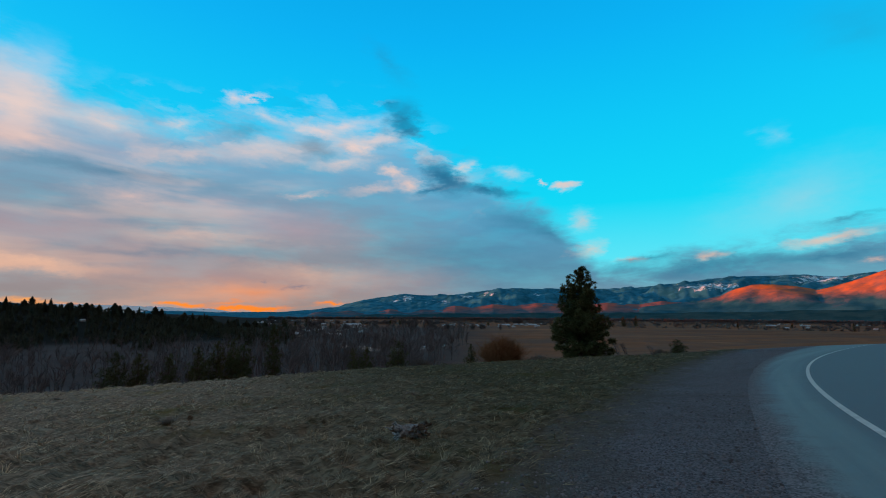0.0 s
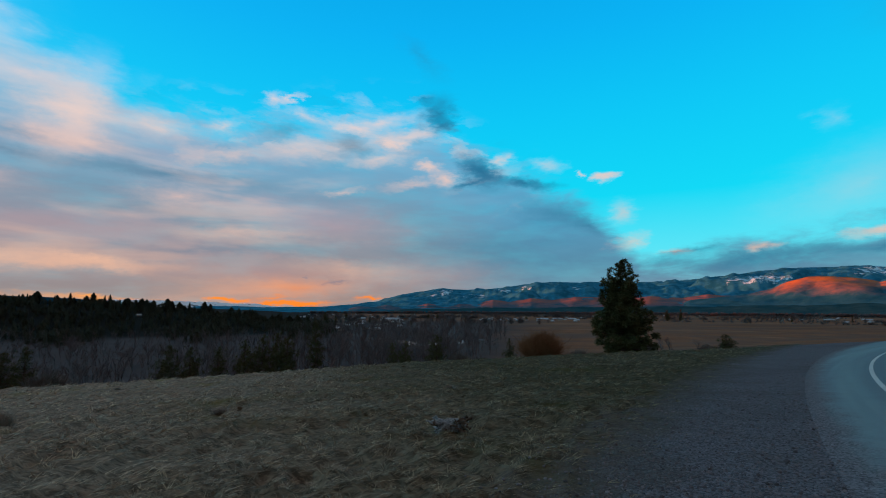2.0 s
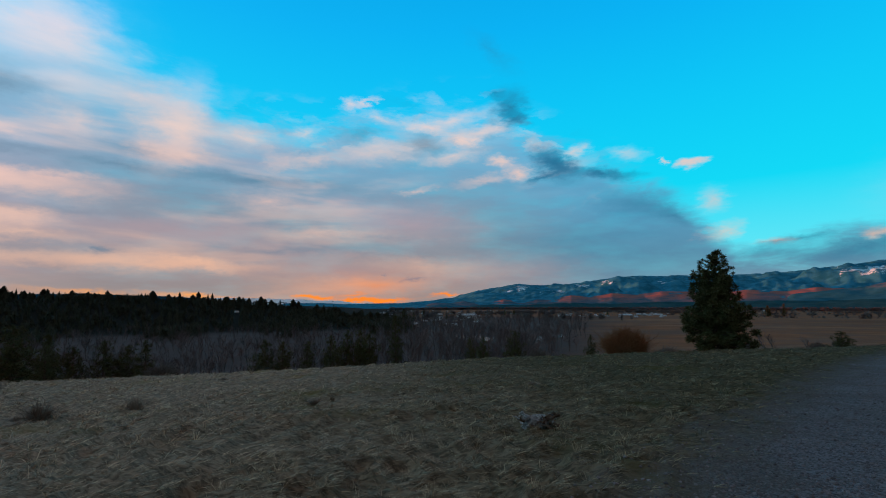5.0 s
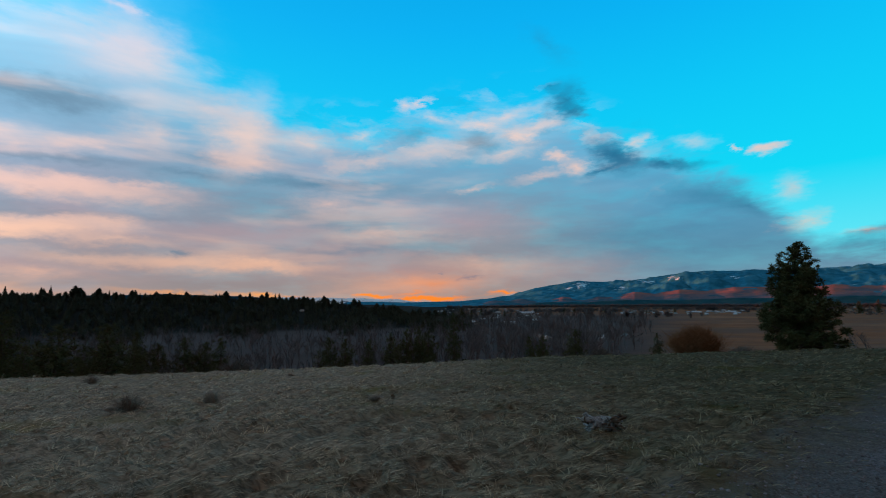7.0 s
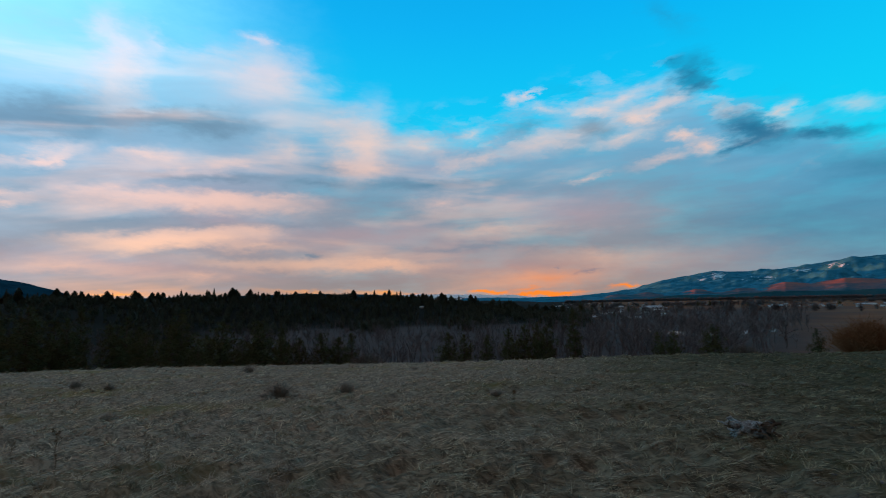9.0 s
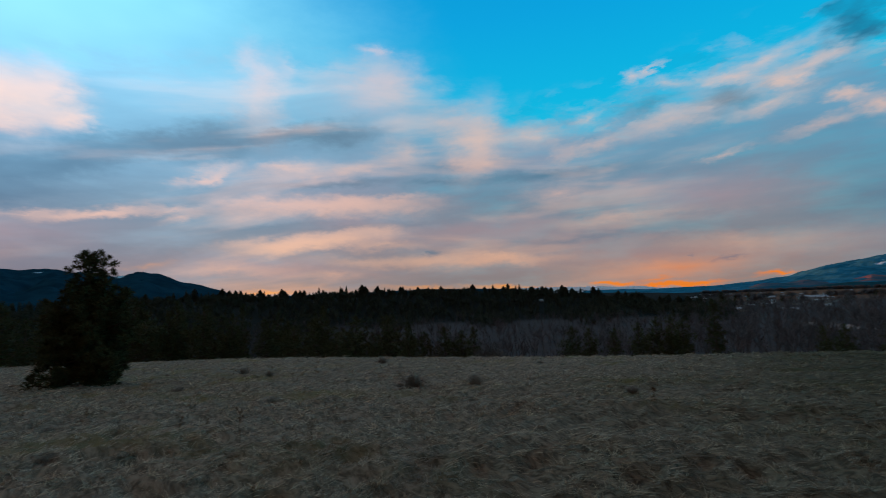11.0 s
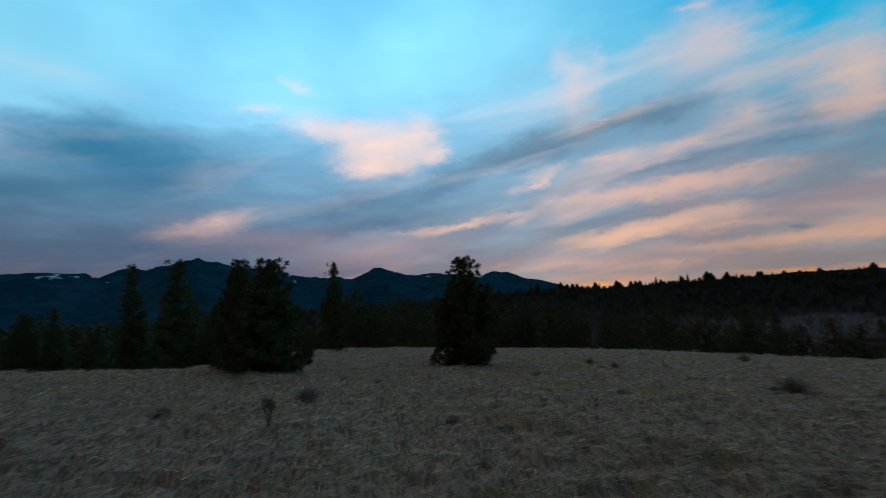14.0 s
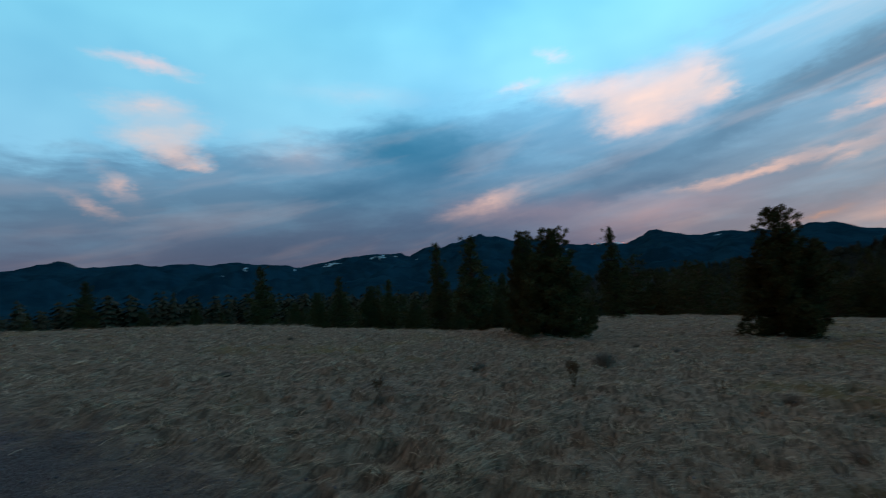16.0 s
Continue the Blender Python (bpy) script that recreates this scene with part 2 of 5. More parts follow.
# the clear sky
high = w.math("DIVIDE", el, 40.0, clamp=True)
around = w.math("MULTIPLY_ADD", az, 1 / 360, 0.5, clamp=True)
blue = w.ramp(high, [(0.0, srgb(150, 225, 235)), (0.16, srgb(90, 236, 255)), (0.32, srgb(0, 224, 255)), (0.55, srgb(0, 206, 255)), (0.78, srgb(0, 184, 252)), (1.0, srgb(0, 166, 238))])
pale = w.ramp(high, [(0.0, srgb(150, 190, 215)), (0.4, srgb(146, 212, 246)), (0.75, srgb(138, 224, 255)), (1.0, srgb(112, 204, 248))])
veil = w.math("MULTIPLY", w.smooth(w.math("MULTIPLY_ADD", el, -0.5, u), 30, 62), w.math("SUBTRACT", 1.0, w.smooth(u, 220, 300)))
thin = w.noise(w.scaled(plain, (0.04, 0.07, 1)), 1.0, 3.0, 0.5, 0.1)
pale = w.mix(1.0, pale, w.ramp(thin, [(0.32, (0.72, 0.82, 0.9)), (0.62, (1.1, 1.06, 1.04))]), "MULTIPLY")
clear = w.mix(veil, blue, pale)
nishita = w.node("ShaderNodeTexSky")
nishita.sky_type, nishita.sun_disc = "NISHITA", False
nishita.sun_elevation, nishita.sun_rotation = radians(SUN_EL), radians(-SUN_AZ)
clear = w.mix(0.08, clear, w.mix(1.0, nishita.outputs[0], (0.12, 0.12, 0.12), "MULTIPLY"))
# the broad deck of cloud: its upper edge goes by azimuth
edge = w.ramp(around, [(0.0000, 0.020), (0.3333, 0.200), (0.3806, 0.200), (0.4111, 0.173), (0.4486, 0.125), (0.4542, 0.200), (0.4667, 0.315), (0.4778, 0.370), (0.4972, 0.450), (0.5128, 0.500), (0.5194, 0.557), (0.5436, 0.560), (0.5597, 0.530), (0.5819, 0.487), (0.6097, 0.487), (0.6222, 0.565), (0.6381, 0.613), (0.6500, 0.675), (0.7000, 0.650), (0.7611, 0.560), (0.8389, 0.520), (0.9444, 0.400)])
above = w.math("SUBTRACT", w.math("MULTIPLY", edge, 40.0), v)
tatter = w.noise(w.scaled(plain, (0.16, 0.5, 1)), 1.0, 5.0, 0.6, 0.3)
deck = w.smooth(w.math("ADD", above, w.math("MULTIPLY_ADD", tatter, 8.0, -4.0)), -1.8, 2.6)
slant = w.math("ADD", el, w.math("MULTIPLY", w.math("MAXIMUM", w.math("SUBTRACT", az, 60.0), 0.0), 0.14))
streak = w.noise(w.xyz(w.math("MULTIPLY", az, 0.05), w.math("MULTIPLY", slant, 0.3)), 1.0, 4.0, 0.5, 0.3)
wisp = w.noise(w.scaled(plain, (0.10, 0.36, 1)), 1.0, 5.0, 0.55, 0.1)
body_n = w.ramp(high, [(0.0, srgb(162, 142, 136)), (0.1, srgb(146, 142, 148)), (0.25, srgb(127, 148, 167)), (0.4, srgb(120, 167, 198)), (0.6, srgb(146, 204, 236))])
body_e = w.ramp(high, [(0.0, srgb(124, 142, 160)), (0.1, srgb(96, 138, 164)), (0.25, srgb(84, 150, 186)), (0.45, srgb(96, 176, 216))])
body_s = w.ramp(high, [(0.0, srgb(130, 106, 118)), (0.12, srgb(112, 112, 134)), (0.28, srgb(96, 128, 156)), (0.42, srgb(104, 152, 186)), (0.55, srgb(118, 182, 220))])
body = w.mix(w.smooth(u, -10, 16), body_e, body_n)
body = w.mix(w.smooth(u, 70, 112), body, body_s)
body = w.mix(1.0, body, w.ramp(streak, [(0.3, (0.88, 0.9, 0.92)), (0.7, (1.14, 1.11, 1.08))]), "MULTIPLY")
sky = w.mix(w.math("MULTIPLY", deck, w.ramp(wisp, [(0.25, 0.72), (0.55, 0.97)])), clear, body)
# denser, darker cloud; then what the low sun still reaches: soft bodies with torn, fibrous edges
fibre = w.noise(w.xyz(w.math("MULTIPLY", u, 0.05), w.math("MULTIPLY", slant, 0.36)), 1.0, 3.5, 0.45, 0.2)
puff = w.noise(w.scaled(plain, (0.22, 0.42, 1)), 1.0, 6.0, 0.56, 0.2)
torn = w.math("ADD", w.math("MULTIPLY_ADD", puff, 1.7, -0.85), w.math("MULTIPLY_ADD", fibre, 0.45, -0.22))


def soft(amount, gain, ragged_by):
    a = w.math("MULTIPLY", torn, w.math("MULTIPLY", amount, ragged_by, clamp=True))
    a = w.math("MAXIMUM", w.math("ADD", amount, a), 0.0)
    return w.math("SUBTRACT", 1.0, w.math("POWER", 2.718, w.math("MULTIPLY", a, -gain)))


# small torn cumulus, lit and shaded, along the northern edge of the deck
bits = w.node("ShaderNodeSeparateXYZ", {0: w.noise(w.scaled(ragged, (0.17, 0.42, 1)), 1.0, 3.0, 0.5, 0.0, color=True)}).outputs
zone = w.math("MULTIPLY", w.math("MULTIPLY", w.smooth(above, -4.5, 0.0), w.math("SUBTRACT", 1.0, w.smooth(above, 2.5, 7.5))), w.math("MULTIPLY", w.smooth(az, -9, 1), w.math("SUBTRACT", 1.0, w.smooth(az, 30, 44))))
lit = w.math("ADD", lit, w.math("MULTIPLY", zone, w.math("MULTIPLY", w.math("MAXIMUM", w.math("SUBTRACT", bits[0], 0.52), 0.0), 2.4)))
grey = w.math("ADD", grey, w.math("MULTIPLY", zone, w.math("MULTIPLY", w.math("MAXIMUM", w.math("SUBTRACT", bits[1], 0.54), 0.0), 2.0)))
rose = w.ramp(high, [(0.0, srgb(192, 144, 132)), (0.12, srgb(188, 152, 150)), (0.3, srgb(184, 162, 174)), (0.6, srgb(196, 196, 214))])
sky = w.mix(w.math("MULTIPLY", soft(pink, 1.25, 0.45), w.ramp(fibre, [(0.3, 0.7), (0.65, 1.0)])), sky, rose)
dark_n = w.mix(w.smooth(u, 26, 60), srgb(44, 118, 150), srgb(98, 126, 150))
dark_s = w.ramp(high, [(0.05, srgb(92, 98, 120)), (0.22, srgb(72, 100, 130)), (0.42, srgb(44, 112, 148)), (0.6, srgb(70, 140, 176))])
dark = w.mix(w.smooth(u, 70, 112), dark_n, dark_s)
sky = w.mix(w.math("MULTIPLY", soft(grey, 0.95, 0.55), w.ramp(fibre, [(0.3, 0.86), (0.65, 1.0)])), sky, dark)
peach = w.ramp(high, [(0.0, srgb(226, 166, 138)), (0.14, srgb(240, 192, 164)), (0.3, srgb(236, 196, 184)), (0.48, srgb(246, 212, 198)), (0.7, srgb(224, 216, 230))])
bright = soft(lit, 0.95, 0.5)
sky = w.mix(w.math("MULTIPLY", bright, w.ramp(fibre, [(0.3, 0.86), (0.6, 1.0)])), sky, peach)
sky = w.mix(w.math("MULTIPLY", soft(dim, 1.35, 1.0), 0.95), sky, srgb(36, 108, 146))
stripe = w.math("MULTIPLY", w.math("MULTIPLY", w.smooth(streak, 0.48, 0.7), 0.4), w.math("MULTIPLY", deck, w.math("SUBTRACT", w.smooth(u, 5, 30), w.math("MULTIPLY", w.smooth(u, 62, 90), 0.75))))
sky = w.mix(stripe, sky, peach)
sky = w.mix(w.math("MULTIPLY", glow, w.ramp(streak, [(0.3, 0.5), (0.6, 1.0)]), clamp=True), sky, w.mix(w.smooth(u, 24, 44), srgb(255, 140, 50), srgb(255, 168, 84)))
# brighter towards the sunset
sky = w.mix(1.0, sky, w.ramp(w.smooth(u, 46, 92), [(0.0, (1.0, 1.0, 1.0)), (1.0, (1.52, 1.52, 1.52))]), "MULTIPLY")
sky = w.mix(1.0, sky, w.ramp(w.smooth(u, 100, 145), [(0.0, (1.0, 1.0, 1.0)), (1.0, (0.80, 0.80, 0.80))]), "MULTIPLY")
sky = w.mix(w.math("MULTIPLY", w.smooth(u, 66, 96), w.math("SUBTRACT", 1.0, w.smooth(el, 5, 15))), sky, w.mix(1.0, sky, (0.74, 0.74, 0.76), "MULTIPLY"))
# unseen dim warm sky added overhead and behind, to set the ground's light
sky = w.mix(w.smooth(el, 36, 54), sky, (0.30, 0.192, 0.142))
sky = w.mix(w.smooth(w.math("ABSOLUTE", w.math("SUBTRACT", az, 60.0)), 115, 145), sky, (0.14, 0.088, 0.07))
sky = w.mix(w.smooth(el, -3, -0.5), (0.05, 0.045, 0.04), sky)
out = w.node("ShaderNodeOutputWorld")
w.put(out.inputs[0], w.node("ShaderNodeBackground", {0: sky, 1: 1.0}).outputs[0])


# ---------------------------------------------------------------- materials
def material(name, spec=0.2):
    m = bpy.data.materials.new(name)
    m.use_nodes = True
    m.node_tree.nodes.clear()
    n = Net(m.node_tree)
    b = n.node("ShaderNodeBsdfPrincipled")
    o = n.node("ShaderNodeOutputMaterial")
    n.put(o.inputs[0], b.outputs[0])
    b.inputs["Roughness"].default_value = 0.9
    b.inputs["Specular IOR Level"].default_value = spec
    return m, n, b


def bump(n, b, height, strength, distance):
    k = n.node("ShaderNodeBump", {"Height": height, "Strength": strength, "Distance": distance})
    n.put(b.inputs["Normal"], k.outputs[0])


def place(n):
    return n.node("ShaderNodeNewGeometry").outputs["Position"]


def attr(n, name):
    a = n.node("ShaderNodeAttribute")
    a.attribute_name = name
    return a.outputs["Fac"]


def plain_mat(name, dark, light, scale, rough=0.9, relief=0.0, spec=0.06):
    """Two tones in noise at two scales, varied from object to object."""
    m, n, b = material(name)
    p = n.node("ShaderNodeTexCoord").outputs["Object"]
    f = n.math("ADD", n.math("MULTIPLY", n.noise(p, scale, 5), 0.6), n.math("MULTIPLY", n.noise(p, scale * 7, 3), 0.4))
    one = n.node("ShaderNodeObjectInfo").outputs["Random"]
    f = n.math("ADD", f, n.math("MULTIPLY_ADD", one, 0.2, -0.1))
    n.put(b.inputs["Base Color"], n.ramp(f, [(0.3, dark), (0.7, light)]))
    b.inputs["Roughness"].default_value = rough
    b.inputs["Specular IOR Level"].default_value = spec
    if relief:
        bump(n, b, f, 0.8, relief)
    return m


def ground_mat():
    m, n, b = material("ground", 0.03)
    p = place(n)
    blot = n.noise(p, 0.22, 5, 0.6)
    fine = n.noise(p, 9, 6, 0.7)
    comb = n.noise(n.scaled(p, (2.2, 5.0, 2.2)), 2.0, 5, 0.65, 1.2)
    straw = n.mix(n.smooth(comb, 0.35, 0.65), (0.085, 0.068, 0.048), (0.25, 0.193, 0.135))
    straw = n.mix(n.smooth(blot, 0.52, 0.72), straw, (0.16, 0.125, 0.055))
    stone = n.node("ShaderNodeTexVoronoi", {"Vector": p, "Scale": 38.0})
    pebble = n.mix(stone.outputs["Color"], (0.050, 0.048, 0.052), (0.27, 0.257, 0.282))
    pebble = n.mix(n.math("MULTIPLY", n.smooth(blot, 0.45, 0.7), 0.5), pebble, (0.105, 0.098, 0.096))
    # soil and trodden litter show between the stones towards the grass
    bare = n.math("SUBTRACT", 1.0, n.smooth(n.math("ADD", attr(n, "gravel"), n.math("MULTIPLY_ADD", n.noise(p, 0.8, 6, 0.65), 1.5, -0.75)), 0.6, 1.0))
    pebble = n.mix(n.math("MULTIPLY", bare, 0.5), pebble, n.mix(fine, (0.05, 0.042, 0.032), (0.15, 0.125, 0.098)))
    edge = n.math("ADD", attr(n, "gravel"), n.math("MULTIPLY_ADD", n.noise(p, 1.1, 6, 0.65), 1.1, -0.55))
    grav = n.smooth(edge, 0.15, 0.85)
    # olive by the road, pale straw westward; brightness raised there in place of light
    flat = n.node("ShaderNodeSeparateXYZ", {0: p}).outputs
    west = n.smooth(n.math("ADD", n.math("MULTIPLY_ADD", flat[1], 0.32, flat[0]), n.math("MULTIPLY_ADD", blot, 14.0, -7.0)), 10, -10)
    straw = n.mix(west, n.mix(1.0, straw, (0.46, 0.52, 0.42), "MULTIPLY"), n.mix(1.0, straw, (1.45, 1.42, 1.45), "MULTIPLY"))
    col = n.mix(grav, straw, pebble)
    # the valley floor: bare woodland litter, almost black among the conifers, and ploughed or cut fields
    litter = n.mix(n.noise(p, 0.06, 6, 0.65), (0.035, 0.030, 0.031), (0.11, 0.09, 0.088))
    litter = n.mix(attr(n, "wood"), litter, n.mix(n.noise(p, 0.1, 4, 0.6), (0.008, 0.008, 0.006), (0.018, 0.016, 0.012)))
    strips = n.noise(n.scaled(p, (0.004, 0.011, 0)), 1.0, 3, 0.5, 0.5)
    field = n.ramp(strips, [(0.34, (0.22, 0.092, 0.044)), (0.46, (0.40, 0.162, 0.074)), (0.52, (0.26, 0.112, 0.058)), (0.6, (0.44, 0.205, 0.10))])
    field = n.mix(n.math("MULTIPLY", n.noise(p, 0.05, 6, 0.7), 0.9), field, (0.08, 0.042, 0.024))
    field = n.mix(n.math("MULTIPLY", n.smooth(n.noise(p, 0.013, 6, 0.7), 0.42, 0.62), 0.7), field, (0.13, 0.085, 0.066))
    low = n.mix(attr(n, "field"), litter, field)
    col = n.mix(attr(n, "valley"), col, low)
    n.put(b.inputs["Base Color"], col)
    b.inputs["Roughness"].default_value = 0.95
    h = n.mix(grav, n.math("ADD", comb, n.math("MULTIPLY", fine, 0.4)), n.math("ADD", n.math("MULTIPLY", stone.outputs["Distance"], -0.7), fine))
    bump(n, b, h, 1.0, 0.05)
    return m


# the default snow colour has blue put in to offset the red sunlight
def mountain_mat(name, forest, forest2, grass_top, grass, snow_line, snow_amount, shade_top=0.0, patch=0.011, cover=0.0, white=(0.48, 0.80, 0.92)):
    """Conifer slopes tinted with the blue of distance, grassy foothills below grass_top metres, snow patches near and
    above the snow line.
    """
    m, n, b = material(name, 0.0)
    p = place(n)
    z = n.node("ShaderNodeSeparateXYZ", {0: p}).outputs[2]
    big, mid = n.noise(p, 0.0035, 6, 0.6), n.noise(p, 0.014, 6, 0.65)
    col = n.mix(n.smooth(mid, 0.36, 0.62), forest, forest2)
    if grass_top is not None:
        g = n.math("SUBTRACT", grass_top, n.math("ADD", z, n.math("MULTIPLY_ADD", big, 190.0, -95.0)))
        # lower slopes fall back to the forest tone, painting the hills' shaded feet
        low = n.math("SUBTRACT", n.math("ADD", z, n.math("ADD", n.math("MULTIPLY_ADD", mid, 50.0, -25.0), n.math("MULTIPLY_ADD", big, 110.0, -55.0))), shade_top)
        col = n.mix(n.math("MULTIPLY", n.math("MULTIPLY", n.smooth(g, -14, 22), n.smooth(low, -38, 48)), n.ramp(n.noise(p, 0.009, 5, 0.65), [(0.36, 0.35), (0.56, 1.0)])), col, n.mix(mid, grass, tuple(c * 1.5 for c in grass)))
    drift = n.math("ADD", n.math("MULTIPLY", n.noise(p, patch, 7, 0.68), 0.7), n.math("MULTIPLY_ADD", big, 0.3, cover))
    s = n.math("MULTIPLY", n.smooth(drift, 0.53, 0.57), n.smooth(z, snow_line - 25, snow_line + 25))
    fine = n.math("ADD", n.math("MULTIPLY", n.noise(p, 0.012, 6, 0.7, 0.6), 0.6), n.math("MULTIPLY", n.noise(p, 0.045, 5, 0.7), 0.4))
    lasting = n.smooth(n.math("MULTIPLY_ADD", attr(n, "snowfield"), 0.2, fine), 0.65, 0.70)
    s = n.math("MAXIMUM", s, lasting)
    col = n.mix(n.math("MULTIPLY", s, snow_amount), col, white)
    n.put(b.inputs["Base Color"], col)
    bump(n, b, mid, 0.7, 7.0)
    return m


def foliage(name, dark, light):
    m, n, b = material(name, 0.05)
    g = n.node("ShaderNodeNewGeometry").outputs["Random Per Island"]
    one = n.node("ShaderNodeObjectInfo").outputs["Random"]
    n.put(b.inputs["Base Color"], n.mix(n.math("MULTIPLY_ADD", one, 0.3, n.math("MULTIPLY", g, 0.7)), dark, light))
    b.inputs["Roughness"].default_value = 0.7
    return m


M_GROUND = ground_mat()
M_NEEDLE = foliage("needles", (0.056, 0.052, 0.022), (0.115, 0.106, 0.044))
M_FOREST = foliage("forest_needles", (0.030, 0.029, 0.018), (0.062, 0.060, 0.036))
M_HEDGE = foliage("hedge_twigs", (0.085, 0.075, 0.075), (0.19, 0.155, 0.145))
M_BARK = plain_mat("bark", (0.05, 0.035, 0.025), (0.16, 0.10, 0.07), 6, 0.95, 0.03)
M_TWIG = plain_mat("bare_wood", (0.092, 0.073, 0.071), (0.24, 0.19, 0.182), 3)
M_WILLOW = foliage("willow_twigs", (0.20, 0.085, 0.040), (0.32, 0.145, 0.07))
def straw_mat():
    m, n, b = material("dry_grass")
    p = place(n)
    g = n.node("ShaderNodeNewGeometry").outputs["Random Per Island"]
    blot = n.noise(p, 0.22, 5, 0.6)
    flat = n.node("ShaderNodeSeparateXYZ", {0: p}).outputs
    # same westward change as the ground, with the raised brightness in the colour
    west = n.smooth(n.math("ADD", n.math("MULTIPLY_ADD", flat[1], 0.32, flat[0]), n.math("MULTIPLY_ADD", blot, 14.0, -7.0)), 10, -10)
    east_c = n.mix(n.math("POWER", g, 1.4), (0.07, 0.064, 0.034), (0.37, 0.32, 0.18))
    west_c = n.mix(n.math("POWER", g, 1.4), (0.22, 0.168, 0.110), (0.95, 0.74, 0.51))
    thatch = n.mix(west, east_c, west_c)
    # dark spots, thicker in the hollows: shade between tussocks put into the colour
    dapple = n.noise(n.scaled(p, (1.0, 1.0, 0.0)), 2.6, 6, 0.68, 0.8)
    hollow_shade = n.smooth(n.math("ADD", dapple, n.math("MULTIPLY_ADD", attr(n, "lump"), -0.10, 0.05)), 0.46, 0.6)
    thatch = n.mix(n.math("MULTIPLY", hollow_shade, 0.58), thatch, (0.10, 0.080, 0.057))
    # bleached, greyer drifts lie among the straw
    drift = n.smooth(n.noise(n.scaled(p, (1.0, 1.0, 0.0)), 0.45, 5, 0.6, 0.5), 0.42, 0.66)
    n.put(b.inputs["Base Color"], n.mix(n.math("MULTIPLY", drift, 0.42), thatch, n.mix(west, (0.10, 0.096, 0.084), (0.34, 0.29, 0.265))))
    b.inputs["Roughness"].default_value = 0.8
    return m


M_STRAW = straw_mat()
M_SAGE = foliage("grey_tuft", (0.17, 0.137, 0.112), (0.40, 0.32, 0.26))
M_BRUSH = foliage("dark_brush", (0.09, 0.072, 0.06), (0.21, 0.165, 0.14))
M_STALK = foliage("dead_stalk", (0.10, 0.06, 0.035), (0.24, 0.16, 0.10))
M_LOG = plain_mat("weathered_wood", (0.03, 0.028, 0.027), (0.47, 0.45, 0.44), 22, 0.9, 0.02)


# ---------------------------------------------------------------- mesh helpers
def mesh_np(name, verts, faces, mat, smooth=False):
    """verts: n x 3, faces: m x k (k = 3 or 4)."""
    verts, faces = np.asarray(verts, np.float32), np.asarray(faces, np.int32)
    me = bpy.data.meshes.new(name)
    k = faces.shape[1]
    me.vertices.add(len(verts))
    me.vertices.foreach_set("co", verts.ravel())
    me.loops.add(faces.size)
    me.loops.foreach_set("vertex_index", faces.ravel())
    me.polygons.add(len(faces))
    me.polygons.foreach_set("loop_start", np.arange(0, faces.size, k, dtype=np.int32))
    me.polygons.foreach_set("use_smooth", np.full(len(faces), smooth))
    me.materials.append(mat)
    me.update(calc_edges=True)
    me.validate()
    return me


def child(name, me, parent, label=""):
    ob = new(name, me)
    ob.parent = parent
    return tagged(ob, label=label)


def merged(items):
    """Joins (verts, faces) pairs."""
    vs, fs, k = [], [], 0
    for v_, f_ in items:
        vs.append(np.asarray(v_, float))
        fs.append(np.asarray(f_, int) + k)
        k += len(v_)
    return np.concatenate(vs), np.concatenate(fs)


def tube(points, radii, sides=5):
    """A tapered tube along points, as quads."""
    pts = np.asarray(points, float)
    n = len(pts)
    t = np.gradient(pts, axis=0)
    t /= np.linalg.norm(t, axis=1)[:, None] + 1e-9
    ref = np.where(np.abs(t[:, 2:3]) > 0.9, [[1.0, 0, 0]], [[0, 0, 1.0]])
    a = np.cross(t, ref)
    a /= np.linalg.norm(a, axis=1)[:, None] + 1e-9
    b = np.cross(t, a)
    ang = np.linspace(0, 2 * np.pi, sides, endpoint=False)
    ring = a[:, None] * np.cos(ang)[None, :, None] + b[:, None] * np.sin(ang)[None, :, None]
    v_ = (pts[:, None] + ring * np.asarray(radii, float)[:, None, None]).reshape(-1, 3)
    i, j = np.meshgrid(np.arange(n - 1), np.arange(sides), indexing="ij")
    q = np.stack([i * sides + j, i * sides + (j + 1) % sides, (i + 1) * sides + (j + 1) % sides, (i + 1) * sides + j], -1)
    return v_, q.reshape(-1, 4)


def scatter(v0, f0, pos, scale, turn, squash=None):
    """Copies of a template at many places, in one pair of arrays."""
    v0, f0 = np.asarray(v0, float), np.asarray(f0, int)
    pos, scale = np.asarray(pos, float), np.asarray(scale, float)
    c, s = np.cos(turn), np.sin(turn)
    x = v0[None, :, 0] * c[:, None] - v0[None, :, 1] * s[:, None]
    y = v0[None, :, 0] * s[:, None] + v0[None, :, 1] * c[:, None]
    z = np.broadcast_to(v0[None, :, 2], x.shape)
    wide = scale if squash is None else scale * squash
    V_ = np.stack([x * wide[:, None], y * wide[:, None], z * scale[:, None]], -1) + pos[:, None]
    F_ = f0[None] + (np.arange(len(pos)) * len(v0))[:, None, None]
    return V_.reshape(-1, 3), F_.reshape(-1, f0.shape[1])


# ---------------------------------------------------------------- terrain
FALL, FALL_AZ = 0.085, 38.0        # the meadow leans down towards this azimuth
EDGE_AZ = [-180, -60, -43, -36, -31, -26, -14, -1, 12, 24, 40, 53, 66, 79, 89, 99, 103, 112, 116, 128, 138, 144, 154, 162, 180]
